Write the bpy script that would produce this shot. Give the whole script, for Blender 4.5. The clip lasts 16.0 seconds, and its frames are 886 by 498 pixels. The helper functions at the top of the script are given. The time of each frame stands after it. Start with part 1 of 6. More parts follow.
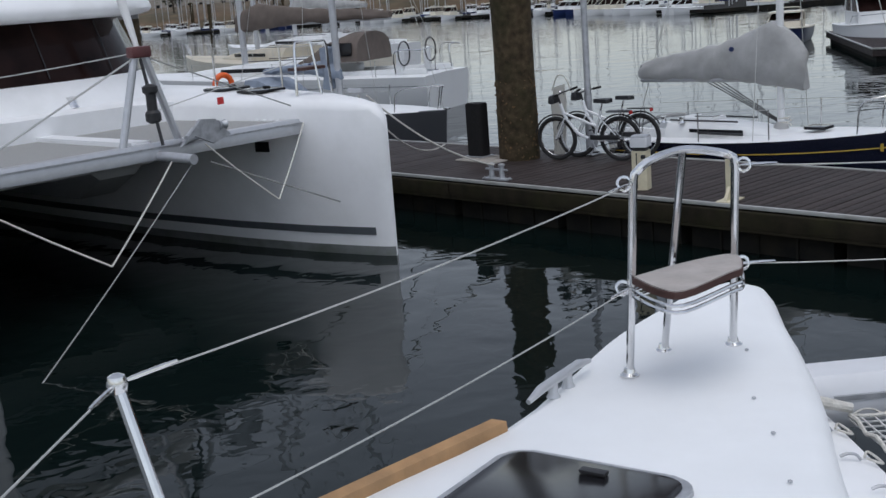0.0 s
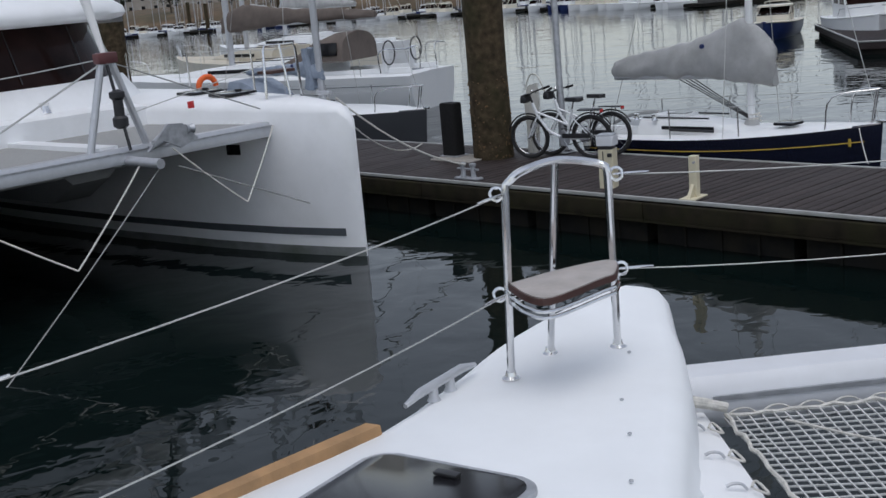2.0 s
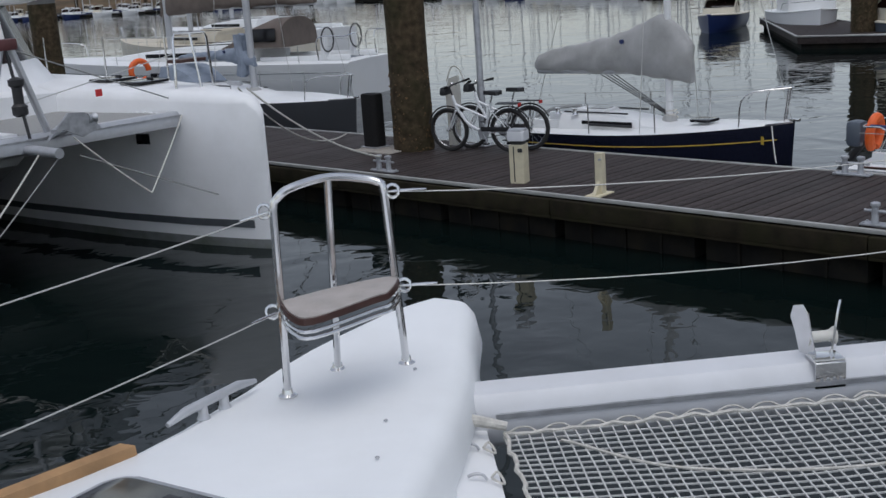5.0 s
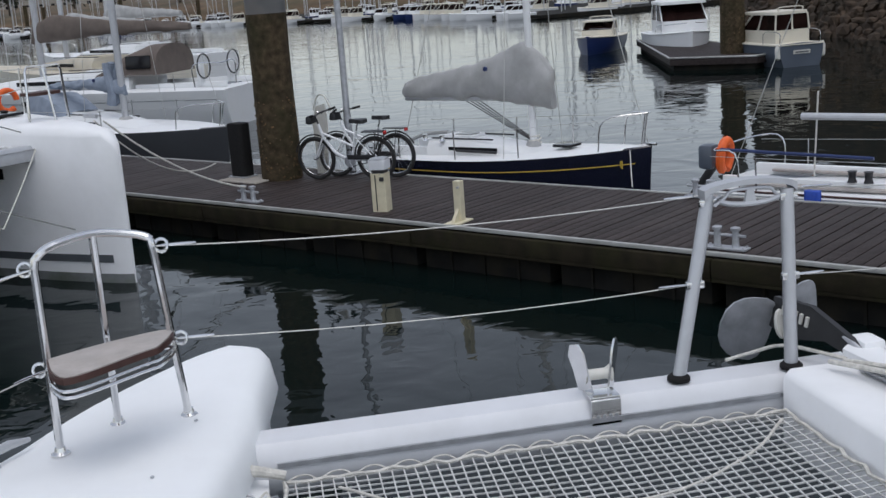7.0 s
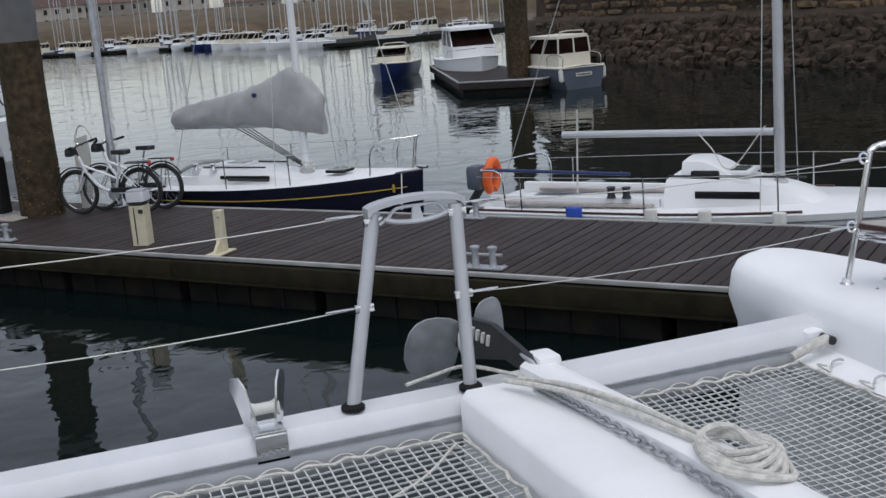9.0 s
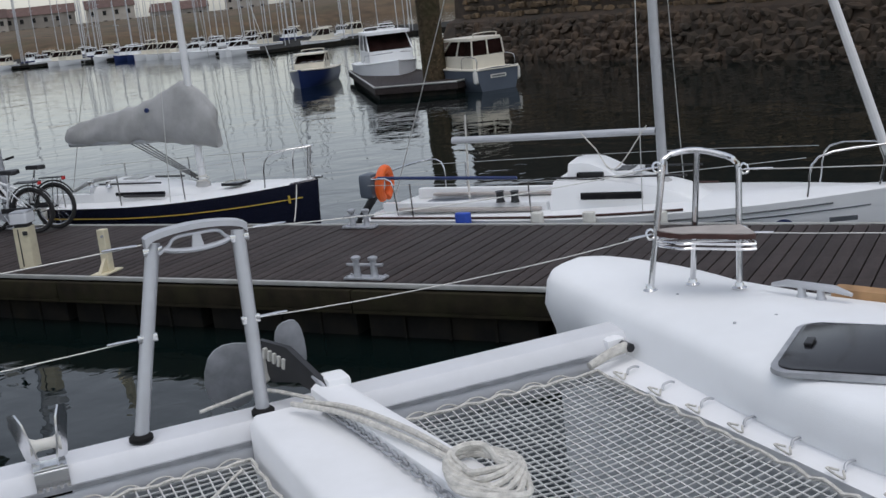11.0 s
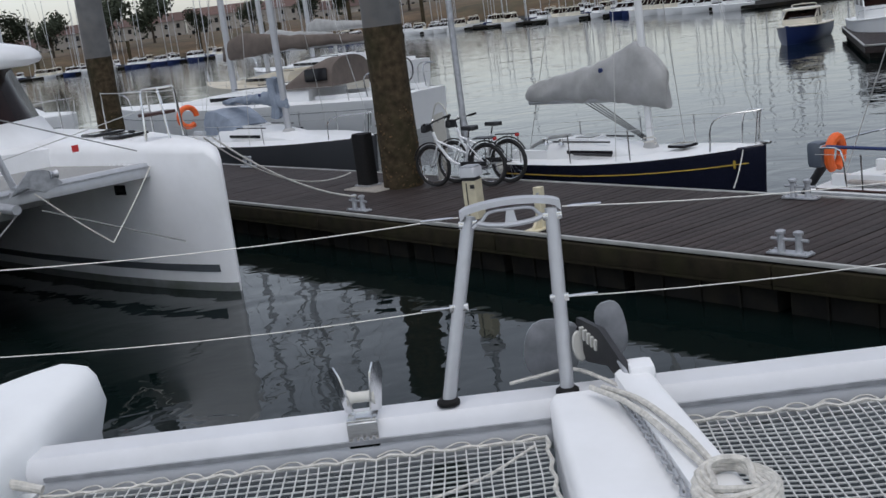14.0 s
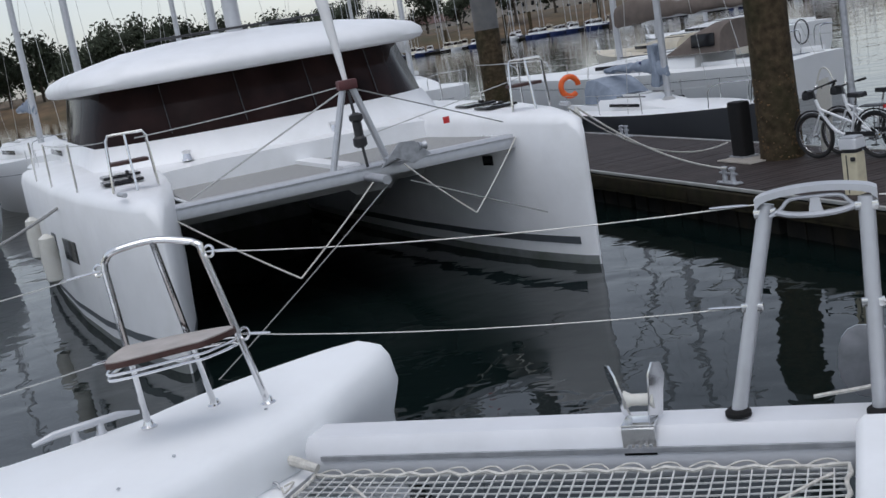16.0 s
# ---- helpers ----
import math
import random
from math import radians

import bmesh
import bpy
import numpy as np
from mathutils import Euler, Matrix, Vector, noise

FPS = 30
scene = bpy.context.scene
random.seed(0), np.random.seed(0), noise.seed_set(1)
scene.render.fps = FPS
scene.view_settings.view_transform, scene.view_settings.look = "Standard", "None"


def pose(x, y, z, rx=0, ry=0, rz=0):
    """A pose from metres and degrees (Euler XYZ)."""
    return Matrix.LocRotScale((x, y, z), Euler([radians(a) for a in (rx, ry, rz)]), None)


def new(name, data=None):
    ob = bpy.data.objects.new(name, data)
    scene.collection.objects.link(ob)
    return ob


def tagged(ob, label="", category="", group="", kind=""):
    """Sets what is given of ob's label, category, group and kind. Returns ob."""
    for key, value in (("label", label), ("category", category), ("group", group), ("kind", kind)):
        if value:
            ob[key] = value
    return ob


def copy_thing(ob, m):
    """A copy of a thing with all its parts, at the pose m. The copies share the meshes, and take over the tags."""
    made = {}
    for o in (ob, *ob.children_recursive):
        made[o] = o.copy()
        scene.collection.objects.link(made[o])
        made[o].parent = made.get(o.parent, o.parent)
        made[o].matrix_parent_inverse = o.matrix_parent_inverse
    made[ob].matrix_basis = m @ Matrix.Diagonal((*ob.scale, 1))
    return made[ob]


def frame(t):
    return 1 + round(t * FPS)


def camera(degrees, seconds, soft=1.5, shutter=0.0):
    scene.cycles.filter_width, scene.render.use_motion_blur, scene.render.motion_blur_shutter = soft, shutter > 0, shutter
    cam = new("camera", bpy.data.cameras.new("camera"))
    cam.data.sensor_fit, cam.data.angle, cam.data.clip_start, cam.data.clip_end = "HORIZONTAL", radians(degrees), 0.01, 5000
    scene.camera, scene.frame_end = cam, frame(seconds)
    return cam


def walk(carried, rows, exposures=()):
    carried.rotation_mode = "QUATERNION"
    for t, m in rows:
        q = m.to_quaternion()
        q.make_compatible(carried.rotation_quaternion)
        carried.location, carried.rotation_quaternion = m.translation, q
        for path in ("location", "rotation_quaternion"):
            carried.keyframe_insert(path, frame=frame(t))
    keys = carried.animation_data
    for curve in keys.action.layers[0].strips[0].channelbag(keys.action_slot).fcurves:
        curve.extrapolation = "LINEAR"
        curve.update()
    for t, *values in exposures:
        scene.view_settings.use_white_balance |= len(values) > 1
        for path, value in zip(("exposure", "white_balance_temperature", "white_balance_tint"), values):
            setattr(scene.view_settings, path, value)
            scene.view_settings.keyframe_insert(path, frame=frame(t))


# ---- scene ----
cam = camera(42.0, 16.0)
# seconds, x, y, z, pitch, lean, yaw
PATH = [
    (0, -3.181, -3.929, 3.233, -12.63, 4.30, -3.92),
    (0.5, -3.084, -4.006, 3.255, -12.81, 4.42, -3.81),
    (1, -2.998, -4.072, 3.281, -13.20, 4.95, -4.10),
    (1.5, -2.884, -4.130, 3.305, -13.27, 5.47, -4.17),
    (2, -2.768, -4.081, 3.273, -12.82, 5.00, -3.97),
    (2.5, -2.668, -4.091, 3.273, -12.54, 4.94, -3.99),
    (3, -2.557, -4.121, 3.272, -12.44, 5.13, -3.75),
    (5.5, -2.006, -4.061, 3.357, -13.86, 3.31, -7.11),
    (6, -1.899, -4.088, 3.386, -13.51, 3.33, -9.15),
    (6.5, -1.769, -4.123, 3.367, -12.92, 4.01, -10.35),
    (7, -1.659, -4.158, 3.404, -13.06, 4.07, -10.94),
    (7.5, -1.526, -4.195, 3.408, -12.92, 4.64, -11.34),
    (8, -1.394, -4.235, 3.402, -12.78, 4.90, -12.37),
    (8.5, -1.217, -4.185, 3.355, -12.61, 5.03, -15.60),
    (9, -1.026, -4.066, 3.290, -12.39, 4.48, -20.38),
    (9.5, -0.875, -4.114, 3.299, -12.39, 4.66, -25.49),
    (12, -0.200, -4.556, 3.366, -13.05, 8.07, -19.80),
    (12.5, -0.066, -4.685, 3.401, -13.07, 8.36, -15.80),
    (13, 0.056, -4.623, 3.398, -12.77, 7.49, -10.62),
    (13.5, 0.141, -4.743, 3.408, -12.40, 7.58, -5.15),
    (14, 0.199, -4.350, 3.321, -11.96, 7.32, 0.46),
    (14.5, 0.265, -4.283, 3.302, -11.53, 7.80, 6.21),
    (15, 0.397, -3.969, 3.270, -11.24, 9.70, 12.15),
    (15.5, 0.476, -4.005, 3.292, -10.86, 10.04, 17.21),
    (16, 0.562, -3.921, 3.259, -10.66, 9.61, 20.03),
]
walk(cam, [(t, pose(x, y, z, 90 + p, r, w)) for t, x, y, z, p, r, w in PATH], exposures=[(0.0, 0.08, 6330, 11), (3.0, 0.03, 6330, 11), (5.5, -0.04, 6380, 11), (7.0, 0.17, 6420, 11), (9.5, 0.17, 6480, 11), (12.0, 0.08, 6500, 11), (14.0, 0.12, 6450, 11), (16.0, 0.10, 6330, 11)])

# ---- world and light: overcast winter day ----
world = bpy.data.worlds.new("overcast_sky")
scene.world = world
world.use_nodes = True
nt = world.node_tree
sky = nt.nodes.new("ShaderNodeTexSky")
sky.sky_type, sky.sun_disc = "NISHITA", False
sky.sun_elevation, sky.sun_rotation = radians(74), radians(200)
sky.dust_density, sky.air_density = 1.2, 1.0
grey = nt.nodes.new("ShaderNodeHueSaturation")
grey.inputs["Saturation"].default_value = 0.44
nt.links.new(sky.outputs["Color"], grey.inputs["Color"])
# broad cloud variation
tc = nt.nodes.new("ShaderNodeTexCoord")
cn = nt.nodes.new("ShaderNodeTexNoise")
cn.inputs["Scale"].default_value, cn.inputs["Detail"].default_value = 3.0, 5.0
cr = nt.nodes.new("ShaderNodeMapRange")
cr.inputs["To Min"].default_value, cr.inputs["To Max"].default_value = 0.75, 1.25
mixc = nt.nodes.new("ShaderNodeVectorMath")
mixc.operation = "SCALE"
nt.links.new(tc.outputs["Generated"], cn.inputs["Vector"])
nt.links.new(cn.outputs["Fac"], cr.inputs["Value"])
nt.links.new(grey.outputs["Color"], mixc.inputs[0])
nt.links.new(cr.outputs["Result"], mixc.inputs["Scale"])
nt.links.new(mixc.outputs["Vector"], nt.nodes["Background"].inputs["Color"])
nt.nodes["Background"].inputs["Strength"].default_value = 0.15
sun_data = bpy.data.lights.new("sun", "SUN")
sun_data.energy, sun_data.angle, sun_data.color = 0.75, radians(50), (1.0, 0.99, 0.98)
sun = new("sun", sun_data)
sun.matrix_world = pose(0, 0, 30, 18, 0, 20)


# ---- materials ----
def mat(name, color, rough=0.5, metal=0.0, var=0.15, scale=6.0, bump=0.0, bscale=60.0, dirt=None, dirt_amt=0.0, dscale=1.5, rnd=0.0, coat=0.0, spec=0.5):
    """A surface with fine grain, broad stains, relief and, with rnd, a shade of its own for each piece."""
    m = bpy.data.materials.new(name)
    m.use_nodes = True
    n, l = m.node_tree.nodes, m.node_tree.links
    b = n["Principled BSDF"]
    b.inputs["Roughness"].default_value, b.inputs["Metallic"].default_value = rough, metal
    b.inputs["Coat Weight"].default_value, b.inputs["Specular IOR Level"].default_value = coat, spec
    co = n.new("ShaderNodeTexCoord")
    t1 = n.new("ShaderNodeTexNoise")
    t1.inputs["Scale"].default_value, t1.inputs["Detail"].default_value = scale, 6.0
    l.new(co.outputs["Object"], t1.inputs["Vector"])
    mr = n.new("ShaderNodeMapRange")
    mr.inputs["From Min"].default_value, mr.inputs["From Max"].default_value = 0.3, 0.7
    mr.inputs["To Min"].default_value, mr.inputs["To Max"].default_value = 1 - var, 1 + var
    l.new(t1.outputs["Fac"], mr.inputs["Value"])
    sc = n.new("ShaderNodeVectorMath")
    sc.operation = "SCALE"
    sc.inputs[0].default_value = color[:3]
    l.new(mr.outputs["Result"], sc.inputs["Scale"])
    out = sc.outputs["Vector"]
    if rnd:
        oi = n.new("ShaderNodeObjectInfo")
        r2 = n.new("ShaderNodeMapRange")
        r2.inputs["To Min"].default_value, r2.inputs["To Max"].default_value = 1 - rnd, 1 + rnd
        l.new(oi.outputs["Random"], r2.inputs["Value"])
        s2 = n.new("ShaderNodeVectorMath")
        s2.operation = "SCALE"
        l.new(out, s2.inputs[0])
        l.new(r2.outputs["Result"], s2.inputs["Scale"])
        out = s2.outputs["Vector"]
    if dirt is not None:
        t2 = n.new("ShaderNodeTexNoise")
        t2.inputs["Scale"].default_value, t2.inputs["Detail"].default_value = dscale, 8.0
        t2.inputs["Roughness"].default_value = 0.7
        l.new(co.outputs["Object"], t2.inputs["Vector"])
        m2 = n.new("ShaderNodeMapRange")
        m2.inputs["From Min"].default_value, m2.inputs["From Max"].default_value = 0.45, 0.7
        m2.inputs["To Max"].default_value = dirt_amt
        l.new(t2.outputs["Fac"], m2.inputs["Value"])
        mx = n.new("ShaderNodeMix")
        mx.data_type = "RGBA"
        l.new(m2.outputs["Result"], mx.inputs["Factor"])
        l.new(out, mx.inputs["A"])
        mx.inputs["B"].default_value = (*dirt[:3], 1)
        out = mx.outputs["Result"]
    l.new(out, b.inputs["Base Color"])
    if bump:
        t3 = n.new("ShaderNodeTexNoise")
        t3.inputs["Scale"].default_value, t3.inputs["Detail"].default_value = bscale, 4.0
        l.new(co.outputs["Object"], t3.inputs["Vector"])
        bp = n.new("ShaderNodeBump")
        bp.inputs["Strength"].default_value, bp.inputs["Distance"].default_value = bump, 0.01
        l.new(t3.outputs["Fac"], bp.inputs["Height"])
        l.new(bp.outputs["Normal"], b.inputs["Normal"])
    return m


GEL = mat("white_gelcoat", (0.86, 0.865, 0.87), 0.35, var=0.03, scale=2.0, dirt=(0.62, 0.63, 0.60), dirt_amt=0.25, dscale=1.2, bump=0.03, bscale=8)
GELDECK = mat("nonskid_gelcoat", (0.84, 0.855, 0.86), 0.5, var=0.03, scale=3.0, bump=0.15, bscale=220, dirt=(0.68, 0.68, 0.66), dirt_amt=0.18, dscale=1.4)
# gelcoat with the shade under the bridge deck put into its colour
GELSHADE = mat("shade_grey_gelcoat", (0.42, 0.43, 0.43), 0.35, var=0.04, scale=1.0, dirt=(0.36, 0.36, 0.34), dirt_amt=0.4)
STRIPE = mat("dark_hull_stripe", (0.09, 0.10, 0.11), 0.4, var=0.1)
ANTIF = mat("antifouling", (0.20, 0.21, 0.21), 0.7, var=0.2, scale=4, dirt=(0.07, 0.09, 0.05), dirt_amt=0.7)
ALU = mat("anodised_aluminium", (0.52, 0.53, 0.55), 0.42, 0.55, var=0.05, scale=12, bump=0.05)
ALUWHITE = mat("painted_aluminium", (0.66, 0.67, 0.69), 0.42, var=0.04, scale=5, dirt=(0.5, 0.5, 0.48), dirt_amt=0.3)
CHROME = mat("polished_stainless", (0.72, 0.72, 0.72), 0.16, 1.0, var=0.06, scale=20)
GALV = mat("galvanised_steel", (0.45, 0.46, 0.48), 0.5, 0.7, var=0.18, scale=14, bump=0.1)
WIRE = mat("stainless_wire", (0.52, 0.52, 0.50), 0.4, 0.5, var=0.1, scale=60)
ROPE = mat("white_rope", (0.60, 0.58, 0.53), 0.85, var=0.2, scale=40, bump=0.6, bscale=180)
NETROPE = mat("net_cord", (0.56, 0.56, 0.54), 0.85, var=0.18, scale=18, bump=0.3, bscale=200)
GREYROPE = mat("grey_rope", (0.30, 0.30, 0.29), 0.85, var=0.25, scale=40, bump=0.5, bscale=180)
BLACK = mat("black_plastic", (0.02, 0.02, 0.022), 0.45, var=0.2, scale=20)
RUBBER = mat("black_rubber", (0.014, 0.0135, 0.0135), 0.8, spec=0.2, var=0.2, scale=30)
SMOKED = mat("smoked_glass", (0.012, 0.012, 0.014), 0.14, var=0.2, scale=2, spec=0.3)
TINTED = mat("tinted_window", (0.016, 0.008, 0.007), 0.10, var=0.6, scale=1.6, spec=0.09)
TEAK = mat("teak_rail", (0.38, 0.22, 0.10), 0.6, var=0.25, scale=9, bump=0.2, bscale=70, dirt=(0.26, 0.16, 0.08), dirt_amt=0.4, dscale=5)
SEATWOOD = mat("weathered_seat_top", (0.40, 0.365, 0.34), 0.6, var=0.15, scale=9, bump=0.2, bscale=60, dirt=(0.30, 0.25, 0.21), dirt_amt=0.4, dscale=6)
SEATEDGE = mat("red_brown_plywood_edge", (0.055, 0.022, 0.017), 0.5, var=0.2, scale=20)
DECKING = mat("wet_dark_decking", (0.040, 0.031, 0.029), 0.6, var=0.3, scale=10, bump=0.35, bscale=90, dirt=(0.07, 0.06, 0.057), dirt_amt=0.35, dscale=2.0, rnd=0.22, spec=0.15)
FENDERWOOD = mat("algae_stained_timber", (0.022, 0.018, 0.011), 0.85, var=0.35, scale=5, bump=0.5, bscale=30, dirt=(0.03, 0.031, 0.012), dirt_amt=0.7, dscale=2.2, spec=0.15)
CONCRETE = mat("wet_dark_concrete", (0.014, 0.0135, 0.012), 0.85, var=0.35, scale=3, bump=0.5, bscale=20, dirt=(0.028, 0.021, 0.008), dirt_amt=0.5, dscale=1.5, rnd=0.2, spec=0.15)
GRATING = mat("pale_grating", (0.50, 0.46, 0.41), 0.6, var=0.2, scale=12, dirt=(0.22, 0.19, 0.16), dirt_amt=0.35, dscale=6)
DOCKEDGE = mat("worn_metal_edge", (0.46, 0.46, 0.44), 0.5, 0.3, var=0.2, scale=8, dirt=(0.2, 0.19, 0.15), dirt_amt=0.6, dscale=4)
PILEMAT = mat("algae_covered_pile", (0.062, 0.045, 0.026), 0.85, spec=0.2, var=0.55, scale=9, bump=1.0, bscale=22, dirt=(0.030, 0.031, 0.013), dirt_amt=0.95, dscale=1.8)
PILETOP = mat("bare_steel_pile", (0.13, 0.13, 0.13), 0.6, var=0.25, scale=3, bump=0.2, bscale=12, dirt=(0.12, 0.10, 0.08), dirt_amt=0.6)
RUST = mat("rust_orange_growth", (0.11, 0.062, 0.024), 0.8, var=0.5, scale=8, bump=0.6, bscale=30)
CREAM = mat("cream_paint", (0.66, 0.60, 0.43), 0.5, var=0.08, scale=6, dirt=(0.42, 0.36, 0.24), dirt_amt=0.45, dscale=5)
NAVY = mat("navy_gelcoat", (0.012, 0.014, 0.028), 0.18, var=0.15, scale=1.0, coat=0.4)
GOLD = mat("yellow_cove_line", (0.62, 0.42, 0.06), 0.45, var=0.1)
CHARCOAL = mat("charcoal_hull", (0.065, 0.068, 0.075), 0.3, var=0.12, scale=1.0, coat=0.2)
CANVAS = mat("grey_canvas", (0.40, 0.40, 0.395), 0.85, var=0.12, scale=4, bump=0.4, bscale=120, dirt=(0.27, 0.27, 0.25), dirt_amt=0.5, dscale=3)
BROWNCANVAS = mat("brown_canvas", (0.13, 0.105, 0.09), 0.85, var=0.15, scale=4, bump=0.4, bscale=120)
BLUEGREY = mat("bluegrey_cloth", (0.23, 0.27, 0.33), 0.85, var=0.15, scale=6, bump=0.5, bscale=40)
SAIL = mat("white_sailcloth", (0.74, 0.74, 0.73), 0.7, var=0.05, scale=4, bump=0.3, bscale=25)
ORANGE = mat("orange_plastic", (0.80, 0.13, 0.02), 0.45, var=0.1, scale=10)
RED = mat("red_tape", (0.55, 0.03, 0.03), 0.5, var=0.1)
BLUE = mat("blue_plastic", (0.02, 0.07, 0.42), 0.45, var=0.1, scale=10)
FENDERW = mat("white_vinyl", (0.66, 0.65, 0.60), 0.45, var=0.08, scale=6, dirt=(0.4, 0.38, 0.3), dirt_amt=0.4, dscale=6)
BEIGE = mat("beige_cover", (0.55, 0.50, 0.40), 0.7, var=0.1, scale=2)
BOATWHITE = mat("white_boat_paint", (0.80, 0.81, 0.81), 0.35, var=0.05, scale=1.5, dirt=(0.62, 0.62, 0.58), dirt_amt=0.3)
BOATCREAM = mat("cream_boat_paint", (0.68, 0.64, 0.54), 0.4, var=0.06, scale=2)
SLATE = mat("slate_blue_hull", (0.10, 0.12, 0.15), 0.35, var=0.1, scale=1)
DARKBLUE = mat("dark_blue_hull", (0.015, 0.03, 0.11), 0.35, var=0.15, scale=1)
TYRE = mat("tyre_rubber", (0.02, 0.02, 0.02), 0.8, var=0.2, scale=40)
BIKEWHITE = mat("white_bike_paint", (0.78, 0.79, 0.80), 0.3, var=0.04)
STONE = mat("dark_wet_rock", (0.055, 0.036, 0.022), 0.85, var=0.4, scale=1.5, bump=0.9, bscale=5, dirt=(0.012, 0.013, 0.008), dirt_amt=0.8, dscale=0.5, rnd=0.3)
STONEDRY = mat("dry_brown_stone", (0.19, 0.125, 0.066), 0.85, var=0.35, scale=2.0, bump=0.9, bscale=6, dirt=(0.03, 0.027, 0.02), dirt_amt=0.8, dscale=0.6, rnd=0.3)
GRASSLAND = mat("winter_bank", (0.100, 0.066, 0.036), 0.95, var=0.5, scale=0.25, bump=0.5, bscale=2, dirt=(0.05, 0.055, 0.025), dirt_amt=0.8, dscale=0.08)
RENDERW = mat("rendered_facade", (0.34, 0.31, 0.27), 0.8, var=0.12, scale=0.6, rnd=0.25)
ROOFM = mat("tile_roof", (0.10, 0.06, 0.05), 0.8, var=0.2, scale=1.0, rnd=0.3)
LEAF = mat("dark_foliage", (0.035, 0.045, 0.025), 0.9, var=0.4, scale=2)


def water_material():
    m = bpy.data.materials.new("harbour_water")
    m.use_nodes = True
    n, l = m.node_tree.nodes, m.node_tree.links
    b = n["Principled BSDF"]
    b.inputs["Base Color"].default_value = (0.0035, 0.0075, 0.0072, 1)
    b.inputs["Roughness"].default_value, b.inputs["IOR"].default_value = 0.02, 1.33
    b.inputs["Specular IOR Level"].default_value = 0.36
    co = n.new("ShaderNodeTexCoord")
    prev = None
    for scale, dist, dist2 in ((0.9, 0.017, 0.8), (3.2, 0.0030, 1.0), (0.3, 0.022, 0.4)):
        t = n.new("ShaderNodeTexNoise")
        t.inputs["Scale"].default_value, t.inputs["Detail"].default_value, t.inputs["Distortion"].default_value = scale, 1.5, dist2
        l.new(co.outputs["Object"], t.inputs["Vector"])
        bp = n.new("ShaderNodeBump")
        bp.inputs["Strength"].default_value, bp.inputs["Distance"].default_value = 1.0, dist
        l.new(t.outputs["Fac"], bp.inputs["Height"])
        if prev:
            l.new(prev, bp.inputs["Normal"])
        prev = bp.outputs["Normal"]
    l.new(prev, b.inputs["Normal"])
    return m


WATER = water_material()


# ---- mesh helpers ----
def mesh_of(name, bm, material, smooth=True, angle=35):
    me = bpy.data.meshes.new(name)
    bmesh.ops.recalc_face_normals(bm, faces=bm.faces)
    bm.to_mesh(me)
    bm.free()
    for x in (material if isinstance(material, (list, tuple)) else [material]):
        me.materials.append(x)
    if smooth:
        me.shade_smooth()
        me.set_sharp_from_angle(angle=radians(angle))
    return me


def part(name, bm, material, parent, label="", smooth=True, angle=35):
    ob = new(name, mesh_of(name, bm, material, smooth, angle))
    ob.parent = parent
    if label:
        tagged(ob, label)
    return ob


def thing(name, m, label, category, group="", kind=""):
    ob = new(name)
    ob.empty_display_size = 0.2
    ob.matrix_world = m
    return tagged(ob, label, category, group, kind)


def solo(name, bm, material, m, label, category, group="", kind="", smooth=True):
    ob = new(name, mesh_of(name, bm, material, smooth))
    ob.matrix_world = m
    return tagged(ob, label, category, group, kind)


def box(bm, c, s, rot=None, bevel=0.0, taper=1.0):
    r = bmesh.ops.create_cube(bm, size=1.0)
    vs = r["verts"]
    for v in vs:
        k = taper if v.co.z > 0 else 1.0
        v.co = Vector((v.co.x * s[0] * k, v.co.y * s[1] * k, v.co.z * s[2]))
    if bevel:
        es = list({e for v in vs for e in v.link_edges})
        g = bmesh.ops.bevel(bm, geom=es, offset=bevel, segments=2, affect="EDGES", profile=0.6)
        vs = list({v for f in g["faces"] for v in f.verts} | {v for v in vs if v.is_valid})
    m = Matrix.Translation(c) @ (rot.to_4x4() if rot else Matrix.Identity(4))
    bmesh.ops.transform(bm, matrix=m, verts=vs)
    return bm


def tube(bm, pts, r, seg=8, cap=True, closed=False):
    pts = [Vector(p) for p in pts]
    rings, up = [], None
    cnt = len(pts)
    for i, p in enumerate(pts):
        a = pts[(i - 1) % cnt] if (i or closed) else p
        b = pts[(i + 1) % cnt] if (i < cnt - 1 or closed) else p
        d = (b - a).normalized()
        if up is None:
            up = d.orthogonal().normalized()
        up = (up - d * up.dot(d)).normalized()
        side = d.cross(up)
        rr = r(i / max(1, cnt - 1)) if callable(r) else r
        rings.append([bm.verts.new(p + rr * (math.cos(2 * math.pi * k / seg) * up + math.sin(2 * math.pi * k / seg) * side)) for k in range(seg)])
    pairs = list(zip(rings, rings[1:])) + ([(rings[-1], rings[0])] if closed else [])
    for a, b in pairs:
        for k in range(seg):
            bm.faces.new((a[k], a[(k + 1) % seg], b[(k + 1) % seg], b[k]))
    if cap and not closed:
        bm.faces.new(rings[0][::-1])
        bm.faces.new(rings[-1])
    return bm


def curve(pts, n=8):
    """Smooth points through pts."""
    p = [Vector(q) for q in pts]
    p = [2 * p[0] - p[1]] + p + [2 * p[-1] - p[-2]]
    out = []
    for i in range(1, len(p) - 2):
        for k in range(n):
            t = k / n
            out.append(0.5 * ((2 * p[i]) + (p[i + 1] - p[i - 1]) * t + (2 * p[i - 1] - 5 * p[i] + 4 * p[i + 1] - p[i + 2]) * t * t
                              + (3 * p[i] - p[i - 1] - 3 * p[i + 1] + p[i + 2]) * t ** 3))
    return out + [p[-2]]


